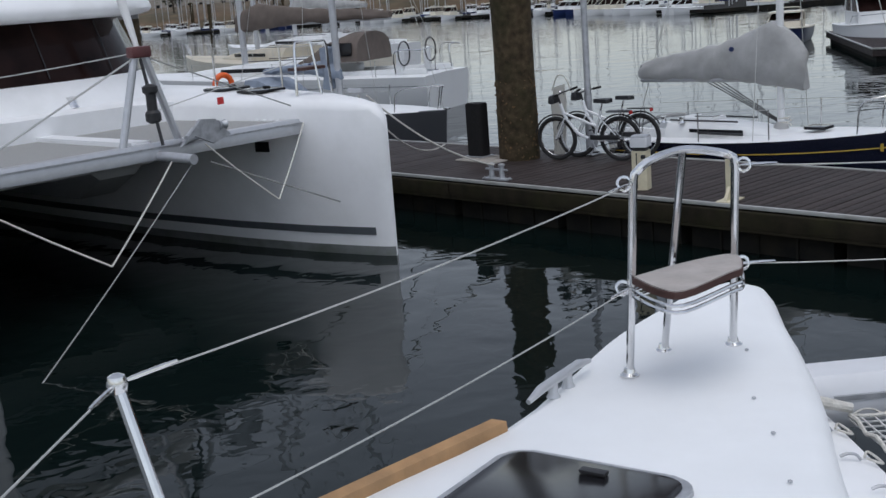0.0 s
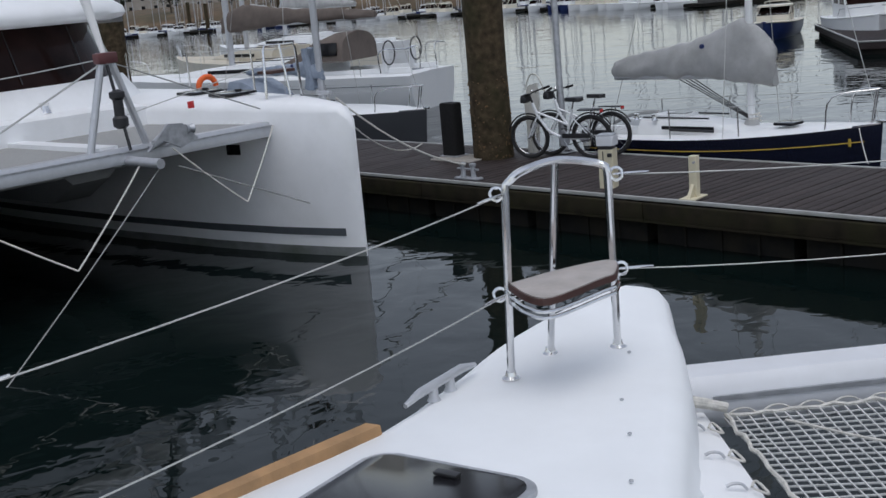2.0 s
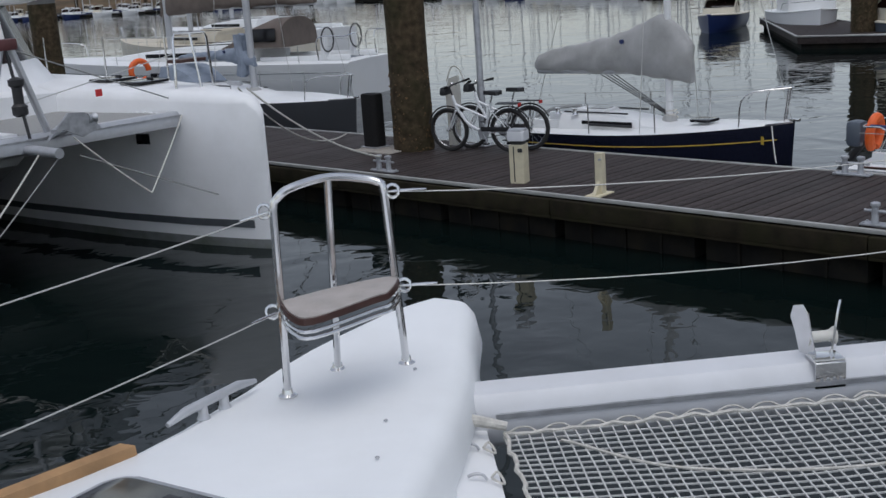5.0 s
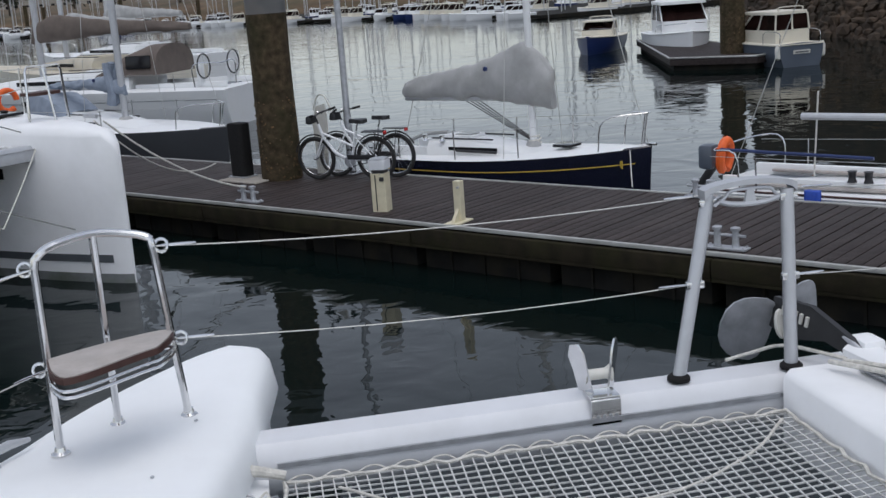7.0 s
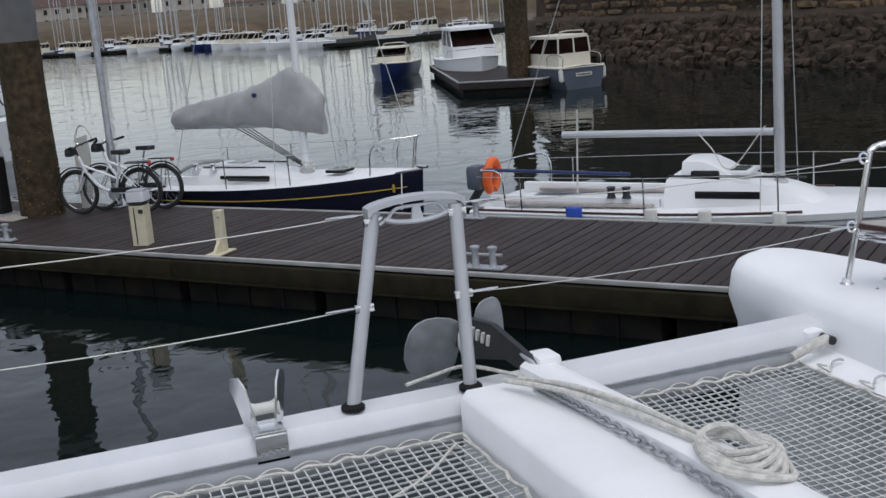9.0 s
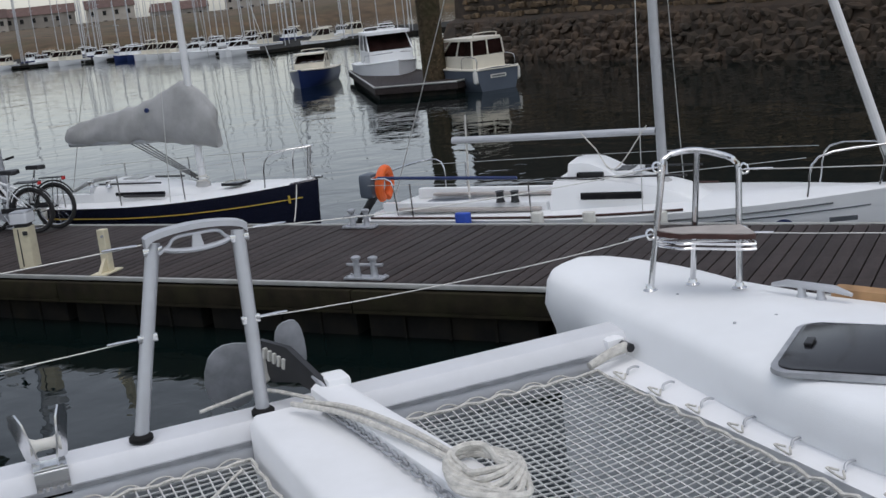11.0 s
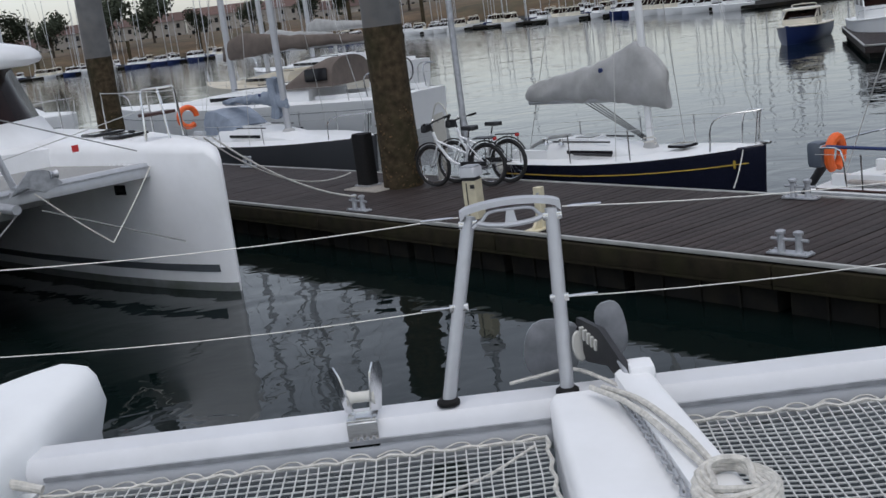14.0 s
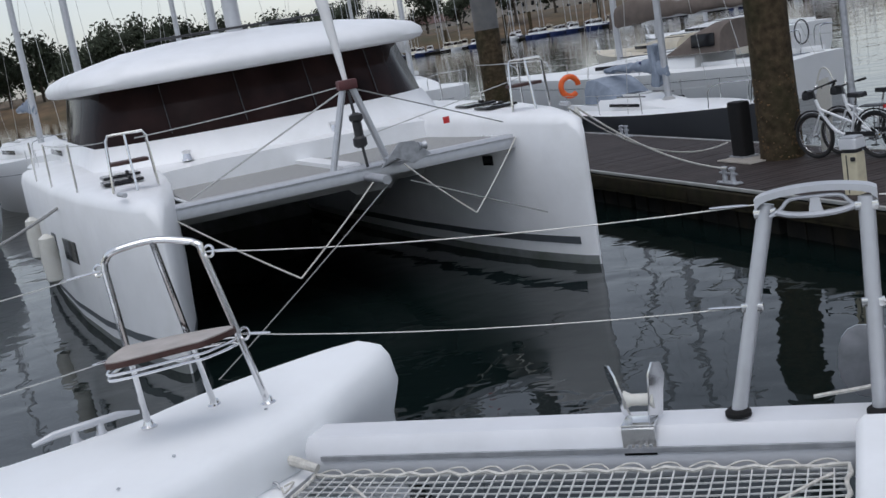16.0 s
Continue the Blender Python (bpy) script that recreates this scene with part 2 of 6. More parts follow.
def sag(a, b, d=0.1, n=10):
    a, b = Vector(a), Vector(b)
    return [a.lerp(b, i / n) - Vector((0, 0, d * 4 * (i / n) * (1 - i / n))) for i in range(n + 1)]


def lathe(bm, prof, seg=16, m=None):
    rings = []
    for r, z in prof:
        rings.append([bm.verts.new(Vector((r * math.cos(2 * math.pi * k / seg), r * math.sin(2 * math.pi * k / seg), z))) for k in range(seg)])
    for a, b in zip(rings, rings[1:]):
        for k in range(seg):
            bm.faces.new((a[k], a[(k + 1) % seg], b[(k + 1) % seg], b[k]))
    bm.faces.new(rings[0][::-1])
    bm.faces.new(rings[-1])
    if m:
        bmesh.ops.transform(bm, matrix=m, verts=[v for r in rings for v in r])
    return bm


def loft(bm, sections, closed=True, cap=True):
    rings = [[bm.verts.new(Vector(p)) for p in s] for s in sections]
    n = len(rings[0])
    for a, b in zip(rings, rings[1:]):
        for k in range(n if closed else n - 1):
            f = (a[k], a[(k + 1) % n], b[(k + 1) % n], b[k])
            bm.faces.new(f)
    if cap and closed:
        bm.faces.new(rings[0][::-1])
        bm.faces.new(rings[-1])
    return rings


def prism(bm, outline, z0, z1, bevel=0.0):
    """A plate with the outline (x, y), from z0 to z1."""
    lo = [bm.verts.new((x, y, z0)) for x, y in outline]
    hi = [bm.verts.new((x, y, z1)) for x, y in outline]
    n = len(lo)
    for k in range(n):
        bm.faces.new((lo[k], lo[(k + 1) % n], hi[(k + 1) % n], hi[k]))
    bm.faces.new(lo[::-1])
    top = bm.faces.new(hi)
    if bevel:
        bmesh.ops.bevel(bm, geom=list(top.edges), offset=bevel, segments=2, affect="EDGES", profile=0.6)
    return bm


def round_rect(w, h, r, n=5, cx=0.0, cy=0.0):
    out = []
    for sx, sy, a0 in ((1, 1, 0), (-1, 1, 90), (-1, -1, 180), (1, -1, 270)):
        for k in range(n + 1):
            a = radians(a0 + 90 * k / n)
            out.append((cx + sx * (w / 2 - r) + r * math.cos(a), cy + sy * (h / 2 - r) + r * math.sin(a)))
    return out


B = bmesh.new
# the pontoon's frame: x along it, y across it away from the catamaran, z up from the water
DOCK = pose(-0.237, 10.268, 0, 0, 0, -50.63)

# ---- setting: water ----
bm = B()
prism(bm, [(-1500, -300), (1500, -300), (1500, 2500), (-1500, 2500)], -3.0, 0.0)
tagged(new("water", mesh_of("water", bm, WATER, False)), "dark green calm harbour water with small ripples", "water", kind="structure")

# ---- the pontoon ----
S0, S1, DW, DZ = -23.0, 13.0, 2.7, 0.57
pontoon = thing("pontoon", DOCK, "long floating pontoon with dark wet decking and stained timber sides", "pontoon", kind="structure")
bm = B()
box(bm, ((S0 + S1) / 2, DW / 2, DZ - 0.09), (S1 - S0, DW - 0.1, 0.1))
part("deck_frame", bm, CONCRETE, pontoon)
for side, y in (("near", 0.02), ("far", DW - 0.02)):
    bm = B()
    box(bm, ((S0 + S1) / 2, y, DZ - 0.012), (S1 - S0, 0.05, 0.045), bevel=0.008)
    part("metal_edge_strip", bm, DOCKEDGE, pontoon, "worn pale metal edging")
    for a in range(9):
        x0 = S0 + a * (S1 - S0) / 9
        L = (S1 - S0) / 9 - 0.012
        bm = B()
        box(bm, (x0 + L / 2, y + (-0.03 if side == "near" else 0.03), DZ - 0.155), (L, 0.09, 0.2), bevel=0.015)
        part("fender_beam", bm, FENDERWOOD, pontoon, "algae-stained timber fender beam")
        bm = B()
        box(bm, (x0 + L / 2, y + (-0.05 if side == "near" else 0.05), DZ - 0.275), (L, 0.035, 0.04), bevel=0.006)
        part("lower_batten", bm, FENDERWOOD, pontoon)
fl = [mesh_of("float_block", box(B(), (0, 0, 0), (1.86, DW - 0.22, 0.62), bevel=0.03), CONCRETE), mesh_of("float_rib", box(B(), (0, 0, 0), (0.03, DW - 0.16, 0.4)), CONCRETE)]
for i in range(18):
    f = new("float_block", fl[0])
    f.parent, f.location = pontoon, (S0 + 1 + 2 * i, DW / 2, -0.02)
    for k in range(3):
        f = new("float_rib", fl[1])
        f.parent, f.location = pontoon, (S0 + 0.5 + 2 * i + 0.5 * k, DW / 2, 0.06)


def bitt(s, w, rz=0):
    """A galvanised mooring cleat with two posts and a cross bar."""
    t = thing("mooring_cleat", DOCK @ pose(s, w, DZ + 0.003, 0, 0, rz), "galvanised double-post mooring cleat bolted to the pontoon edge", "cleat", "pontoon cleats")
    part("base_plate", box(B(), (0, 0, 0.012), (0.46, 0.14, 0.024), bevel=0.006), GALV, t)
    for x in (-0.1, 0.1):
        part("post", lathe(B(), [(0.045, 0.02), (0.036, 0.05), (0.034, 0.19), (0.05, 0.2), (0.05, 0.225), (0.03, 0.235)], 14, Matrix.Translation((x, 0, 0))), GALV, t)
    part("cross_bar", tube(B(), [(-0.21, 0, 0.145), (0.21, 0, 0.145)], 0.016, 10), GALV, t)
    for x in (-0.2, 0.2):
        for y in (-0.045, 0.045):
            part("bolt", lathe(B(), [(0.014, 0.024), (0.014, 0.036), (0.008, 0.04)], 6, Matrix.Translation((x, y, 0))), GALV, t)
    return t


bitt(-2.25, 0.2), bitt(5.05, 0.2), bitt(3.6, 2.5), bitt(-9.6, 2.5)


def big_pile(m, r, top, label, collar=True):
    t = thing("mooring_pile", m, label, "mooring pile", "mooring piles")
    bm = B()
    seg = 28
    prof = [(r * (1.0 + 0.02 * math.sin(z * 2.1)), z) for z in np.linspace(-1.5, 3.12, 16)]
    lathe(bm, prof, seg)
    for v in bm.verts:
        k = 1 + 0.025 * noise.noise(v.co * 3.0)
        v.co.x *= k
        v.co.y *= k
    part("weedy_shaft", bm, PILEMAT, t, "brown and green algae-covered shaft")
    bm = B()
    lathe(bm, [(r * 0.985, 3.05), (r * 0.985, top)], seg)
    part("bare_shaft", bm, PILETOP, t, "bare grey upper shaft")
    rng = random.Random(int(r * 1000))
    bm = B()
    for _ in range(240):
        a, z = rng.uniform(0, 6.28), 0.55 + 1.3 * rng.random() ** 1.6
        c = Vector((r * math.cos(a), r * math.sin(a), z))
        g = bmesh.ops.create_icosphere(bm, subdivisions=1, radius=rng.uniform(0.006, 0.022), matrix=Matrix.Translation(c))
    tagged(part("growth", bm, RUST, t, "clusters of orange-brown growth"), kind="stuff")
    return t


big_pile(DOCK @ pose(-3.35, 1.85, 0), 0.315, 8.0, "thick steel mooring pile covered in brown algae")
# grating round the pile
grate = thing("pile_grating", DOCK @ pose(-3.75, 1.55, DZ + 0.004), "pale perforated metal grating plate at the pile's foot", "grating")
for i in range(15):
    part("bar", box(B(), (-0.42 + 0.06 * i, 0, 0.012), (0.028, 0.62, 0.02)), GRATING, grate, smooth=False)
for j in range(9):
    part("cross_bar", box(B(), (0, -0.3 + 0.075 * j, 0.010), (0.88, 0.018, 0.014)), GRATING, grate, smooth=False)
# black roller guide beside the pile
guide = thing("pile_guide", DOCK @ pose(-4.02, 1.62, DZ + 0.025), "tall black rubber fender guide beside the mooring pile", "pile guide")
part("pad", prism(B(), round_rect(0.34, 0.24, 0.07), 0, 0.86, 0.03), RUBBER, guide)
part("edge_strip", box(B(), (-0.172, -0.02, 0.43), (0.014, 0.1, 0.8)), RED, guide, "thin dark red edge strip")
part("foot", box(B(), (0, 0, 0.012), (0.4, 0.28, 0.024), bevel=0.005), GALV, guide)
# lamp post
lp = thing("lamp_post", DOCK @ pose(-2.45, 2.5, DZ + 0.004), "tall slim galvanised lamp post standing on the pontoon", "lamp post")
part("base_plate", box(B(), (0, 0, 0.01), (0.26, 0.26, 0.02), bevel=0.004), GALV, lp)
part("shaft", lathe(B(), [(0.065, 0.02), (0.06, 0.9), (0.05, 1.0), (0.045, 5.5)], 16), GALV, lp)
for x in (-0.09, 0.09):
    for y in (-0.09, 0.09):
        part("bolt", lathe(B(), [(0.014, 0.02), (0.014, 0.045)], 6, Matrix.Translation((x, y, 0))), GALV, lp)


# service pedestal
sp = thing("service_pedestal", DOCK @ pose(0.12, 0.42, DZ + 0.003, 0, 0, 20), "short cream power pedestal with a grey cap", "power pedestal")
part("body", prism(B(), round_rect(0.2, 0.2, 0.02), 0, 0.5, 0.0), CREAM, sp)
part("door_gap", box(B(), (-0.03, -0.1015, 0.25), (0.014, 0.004, 0.46)), BLACK, sp, "dark vertical gap")
part("neck", prism(B(), round_rect(0.17, 0.17, 0.02), 0.5, 0.55), BLACK, sp)
part("cap", prism(B(), round_rect(0.23, 0.23, 0.03), 0.55, 0.67, 0.02), ALUWHITE, sp, "pale grey cap")
part("cap_lid", prism(B(), round_rect(0.21, 0.21, 0.03), 0.67, 0.69, 0.01), GALV, sp)
part("socket", box(B(), (0.06, -0.107, 0.43), (0.06, 0.02, 0.05), bevel=0.006), BLACK, sp)
# ladder post
cp = thing("boarding_post", DOCK @ pose(1.55, 0.25, DZ + 0.003, 0, 0, 8), "cream-painted square post with a bracket foot at the pontoon edge", "post")
part("post", prism(B(), round_rect(0.1, 0.1, 0.012), 0, 0.5, 0.006), CREAM, cp)
bm = B()
loft(bm, [[(-0.02, -0.05, 0.0), (-0.02, -0.2, 0.0), (-0.02, -0.05, 0.17)], [(0.02, -0.05, 0.0), (0.02, -0.2, 0.0), (0.02, -0.05, 0.17)]])
part("bracket", bm, CREAM, cp)
part("foot", box(B(), (0, -0.04, 0.008), (0.2, 0.36, 0.016)), CREAM, cp)
part("bolt", lathe(B(), [(0.014, 0), (0.014, 0.03)], 8, Matrix.Translation((0.03, -0.05, 0.43)) @ pose(0, 0, 0, 90)), GALV, cp)


# ---- bicycles ----
def wheel(name, parent, x, r=0.33):
    w = part(name, tube(B(), [(x + (r - 0.02) * math.cos(a), 0, r + (r - 0.02) * math.sin(a)) for a in np.linspace(0, 2 * math.pi, 33)[:-1]], 0.027, 8, closed=True), TYRE, parent, "black tyre")
    part("rim", tube(B(), [(x + (r - 0.055) * math.cos(a), 0, r + (r - 0.055) * math.sin(a)) for a in np.linspace(0, 2 * math.pi, 33)[:-1]], 0.012, 6, closed=True), CHROME, w, "bright metal rim")
    bm = B()
    for k in range(18):
        a = 2 * math.pi * k / 18
        tube(bm, [(x, 0.02 * (-1) ** k, r), (x + (r - 0.06) * math.cos(a), 0, r + (r - 0.06) * math.sin(a))], 0.0022, 4)
    part("spokes", bm, CHROME, w)
    part("hub", tube(B(), [(x, -0.05, r), (x, 0.05, r)], 0.022, 10), CHROME, w)
    return w


def bicycle(m, frame_mat, label):
    t = thing("bicycle", m, label, "bicycle", "bicycles on the pontoon")
    wheel("front_wheel", t, 0.0)
    wheel("rear_wheel", t, 1.05)
    bm = B()
    tube(bm, [(0.1, 0, 0.86), (0.18, 0, 0.62)], 0.024, 10)
    tube(bm, curve([(0.17, 0, 0.66), (0.35, 0, 0.42), (0.62, 0, 0.29)], 5), 0.024, 10)
    tube(bm, [(0.15, 0, 0.72), (0.71, 0, 0.5)], 0.018, 10)
    tube(bm, [(0.62, 0, 0.29), (0.76, 0, 0.75)], 0.02, 10)
    for y in (-0.05, 0.05):
        tube(bm, [(0.62, y * 0.6, 0.29), (1.05, y, 0.33)], 0.011, 8)
        tube(bm, [(0.73, y * 0.4, 0.66), (1.05, y, 0.33)], 0.010, 8)
    part("bike_frame", bm, frame_mat, t)
    bm = B()
    for y in (-0.045, 0.045):
        tube(bm, curve([(0.17, y, 0.64), (0.07, y, 0.45), (0.0, y, 0.33)], 4), 0.013, 8)
    part("fork", bm, frame_mat, t)
    bm = B()
    tube(bm, [(0.12, 0, 0.82), (0.07, 0, 0.98)], 0.014, 8)
    tube(bm, curve([(0.2, -0.3, 1.04), (0.06, -0.17, 1.0), (0.05, 0, 0.98), (0.06, 0.17, 1.0), (0.2, 0.3, 1.04)], 5), 0.012, 8)
    hb = part("handlebar", bm, BLACK, t, "black handlebar")
    for y in (-1, 1):
        part("grip", tube(B(), [(0.15, y * 0.26, 1.025), (0.24, y * 0.34, 1.05)], 0.018, 8), RUBBER, hb)
    part("brake_lever", tube(B(), [(0.07, 0.2, 0.99), (0.03, 0.26, 0.96)], 0.008, 6), BLACK, hb)
    part("handlebar_bag", box(B(), (-0.01, 0, 0.93), (0.12, 0.2, 0.13), bevel=0.04, taper=0.85), BLACK, hb, "black handlebar bag")
    part("bell", lathe(B(), [(0.025, 0), (0.025, 0.015), (0.012, 0.03)], 10, Matrix.Translation((0.06, 0.1, 1.01))), CHROME, hb)
    bm = B()
    tube(bm, [(0.75, 0, 0.72), (0.79, 0, 0.86)], 0.013, 8)
    part("seat_post", bm, CHROME, t)
    bm = B()
    prism(bm, [(0.66, -0.02), (0.66, 0.02), (0.78, 0.045), (0.9, 0.09), (0.94, 0.05), (0.94, -0.05), (0.9, -0.09), (0.78, -0.045)], 0.87, 0.93, 0.02)
    part("saddle", bm, BLACK, t, "black padded saddle")
    bm = B()
    tube(bm, [(0.62, -0.07, 0.29), (0.62, 0.07, 0.29)], 0.02, 8)
    lathe(bm, [(0.09, -0.004), (0.09, 0.004)], 20, Matrix.Translation((0.62, -0.06, 0.29)) @ pose(0, 0, 0, 90))
    tube(bm, [(0.62, -0.08, 0.29), (0.7, -0.09, 0.15)], 0.01, 6)
    tube(bm, [(0.62, 0.08, 0.29), (0.54, 0.09, 0.43)], 0.01, 6)
    cr_ = part("crank", bm, GALV, t)
    for p in ((0.7, -0.13, 0.15), (0.54, 0.13, 0.43)):
        part("pedal", box(B(), p, (0.09, 0.07, 0.02), bevel=0.005), BLACK, cr_)
    for x in (0.0, 1.05):
        part("mudguard", tube(B(), [(x + 0.365 * math.cos(a), 0, 0.33 + 0.365 * math.sin(a)) for a in np.linspace(0.5 if x else 0.9, 2.9, 14)], 0.012, 6), BLACK, t)
    bm = B()
    box(bm, (1.05, 0, 0.74), (0.36, 0.13, 0.015))
    tube(bm, [(1.05, 0.06, 0.33), (1.1, 0.06, 0.74)], 0.006, 6)
    tube(bm, [(1.05, -0.06, 0.33), (1.1, -0.06, 0.74)], 0.006, 6)
    part("rear_rack", bm, BLACK, t)
    part("rear_light", box(B(), (1.24, 0, 0.72), (0.03, 0.07, 0.045), bevel=0.008), RED, t, "small red rear light")
    part("chain_guard", box(B(), (0.82, -0.07, 0.36), (0.46, 0.012, 0.07), bevel=0.005), BLACK, t)
    part("chain", tube(B(), [(0.62, -0.055, 0.37), (1.05, -0.055, 0.36), (1.05, -0.055, 0.3), (0.62, -0.055, 0.21)], 0.007, 5, closed=True), BLACK, t)
    bm = B()
    tube(bm, [(0.7, 0.05, 0.28), (0.78, 0.17, 0.006)], 0.009, 6)
    part("kickstand", bm, GALV, t)
    return t


bicycle(DOCK @ pose(-2.62, 1.95, DZ + 0.004, 4, 0, 14), BIKEWHITE, "white step-through city bicycle parked on its kickstand")
bicycle(DOCK @ pose(-2.50, 2.26, DZ + 0.004, -3, 0, 12), BIKEWHITE, "white bicycle leaning close behind another beside the lamp post")
# white child seat on the rear bicycle's rack stands behind
cs = thing("white_bucket_seat", DOCK @ pose(-2.95, 2.35, DZ + 0.004, 0, 0, 10), "white plastic child seat shell leaning by the pile", "child seat")
bm = B()
loft(bm, [[(-0.1, 0, 0.0), (0.1, 0, 0.0), (0.1, 0.03, 0.0), (-0.1, 0.03, 0.0)], [(-0.11, 0.02, 0.35), (0.11, 0.02, 0.35), (0.11, 0.05, 0.35), (-0.11, 0.05, 0.35)],
          [(-0.15, 0.05, 0.8), (0.13, 0.05, 0.8), (0.13, 0.08, 0.8), (-0.15, 0.08, 0.8)], [(-0.08, 0.06, 1.05), (0.1, 0.06, 1.1), (0.1, 0.09, 1.1), (-0.08, 0.09, 1.05)]])
part("shell", bm, FENDERW, cs)
part("handle", tube(B(), curve([(-0.12, 0.06, 1.0), (-0.02, 0.07, 1.22), (0.12, 0.07, 1.2), (0.24, 0.07, 0.95)], 5), 0.012, 8), FENDERW, cs)

# ---- the catamaran that carries the camera ----
cat = thing("catamaran", pose(0, 0, 0), "white cruising catamaran's foredeck with a net between its two bows", "catamaran")
ZD = 1.87
INN = {-1: [(0.68, 1.67), (0.66, 1.63), (0.58, 1.61), (0.3, 1.66), (0.0, 1.70), (-0.5, 1.82), (-1.0, 1.97), (-1.5, 2.08), (-2.5, 2.22), (-4.0, 2.35), (-7.0, 2.45)],
       1: [(0.66, 2.22), (0.63, 2.14), (0.55, 2.08), (0.3, 2.10), (0.0, 2.12), (-0.5, 2.10), (-1.0, 2.06), (-1.5, 2.06), (-2.5, 2.15), (-4.0, 2.35), (-7.0, 2.45)]}
OUT = {-1: [(0.68, 1.83), (0.66, 1.90), (0.58, 2.02), (0.3, 2.32), (0.0, 2.55), (-0.5, 2.88), (-1.0, 3.45), (-1.5, 3.80), (-2.5, 4.2), (-4.0, 4.45), (-7.0, 4.5)],
       1: [(0.66, 2.38), (0.63, 2.46), (0.55, 2.55), (0.3, 2.70), (0.0, 2.80), (-0.5, 2.92), (-1.0, 3.12), (-1.5, 3.38), (-2.5, 3.85), (-4.0, 4.3), (-7.0, 4.5)]}
EDGE = {-1: 1.72, 1: 1.96}


def own_hull(side):
    secs = []
    rows = curve([Vector((y, xi, xo)) for (y, xi), (_, xo) in zip(INN[side], OUT[side])], 3)
    for i, (y, xi, xo) in enumerate(rows):
        nose = 0.035 * max(0.0, 1 - i / 3) ** 1.5
        zt = ZD + 0.075 * max(0.0, y) / 0.66 - nose
        r = min(0.055, (xo - xi) * 0.28)
        low = xi + 0.02 if y > 0.3 else min(xi + 0.02, EDGE[side] + 0.1)
        pts = [(low + 0.28, -0.4), (low + 0.06, 0.1), (low, 1.0), (low, 1.62), (xi - 0.03, zt - 0.17), (xi - 0.008, zt - r), (xi + r * 0.4, zt - r * 0.25), (xi + r * 1.3, zt),
               ((xi + xo) / 2, zt + 0.012), (xo - r * 1.3, zt), (xo - r * 0.4, zt - r * 0.25), (xo, zt - r), (xo + 0.01, 1.2), (xo - 0.12, 0.3), (xo - 0.35, -0.4)]
        if y > 0.45:
            pts = [(max(xi, min(xo, x)) if z < 1.6 else x, z) for x, z in pts]
        secs.append([(side * x, y, z) for x, z in pts])
    bm = B()
    loft(bm, secs)
    return part("hull", bm, GELDECK, cat, "glossy white hull and non-skid deck", angle=50)


for side in (-1, 1):
    hull = own_hull(side)
    # inner flange that carries the net's hooks
    bm = B()
    loft(bm, [[(side * x, y, z) for x, z in ((xf, 1.60), (xf, 1.655), (xf + 0.2, 1.68), (xf + 0.2, 1.60))] for y, xf in ((-0.02, EDGE[side] - 0.06), (-1.0, EDGE[side] - 0.03), (-2.6, EDGE[side]))])
    part("net_flange", bm, GEL, cat)
    rng = random.Random(side + 5)
    for _ in range(7):
        y = rng.uniform(-1.6, 0.5)
        x = np.interp(-y, [-k[0] for k in INN[side]], [k[1] for k in INN[side]]) + rng.uniform(0.12, 0.5)
        part("deck_screw", lathe(B(), [(0.007, 0), (0.007, 0.004), (0.004, 0.006)], 8, Matrix.Translation((side * x, y, ZD + 0.008))), GALV, hull)

# crossbeam
bm = B()
prof = [(-0.10, 1.60), (-0.115, 1.66), (-0.10, 1.735), (-0.06, 1.775), (0.06, 1.785), (0.09, 1.76), (0.1, 1.66), (0.08, 1.58), (-0.07, 1.57)]
loft(bm, [[(x, y + 0.02 * 0, z) for y, z in prof] for x in (-1.76, -0.6, 0.8, 2.14)])
part("crossbeam", bm, ALUWHITE, cat, "pale grey painted aluminium crossbeam")
part("beam_groove", box(B(), (0.15, -0.113, 1.705), (3.55, 0.012, 0.018)), GALV, cat)
for side in (-1, 1):
    part("beam_socket", box(B(), (side * (EDGE[side] + 0.07), 0.0, 1.64), (0.1, 0.25, 0.25), bevel=0.03), GEL, cat)
# longitudinal beam and what lies on it, all set over by FX
FX = -0.16
bm = B()
loft(bm, [[(x0, y, 1.50), (x0, y, 1.785), (x0 + 0.03, y, 1.815), (x1 - 0.03, y, 1.815), (x1, y, 1.785), (x1, y, 1.5)] for y, x0, x1 in ((-0.13, 0.54, 0.92), (-1.2, 0.55, 1.02), (-2.6, 0.55, 1.08))])
part("longitudinal_beam", bm, GEL, cat, "white moulded centre beam", angle=50).location.x = FX
# raised chain gutter edge
bm = B()
loft(bm, [[(x0, y, 1.80), (x0, y, 1.865), (x0 + 0.02, y, 1.88), (x1 - 0.02, y, 1.88), (x1, y, 1.865), (x1, y, 1.80)] for y, x0, x1 in ((-0.12, 0.80, 0.93), (-1.2, 0.88, 1.03), (-2.6, 0.92, 1.09))])
part("gutter_edge", bm, GEL, cat, angle=50).location.x = FX


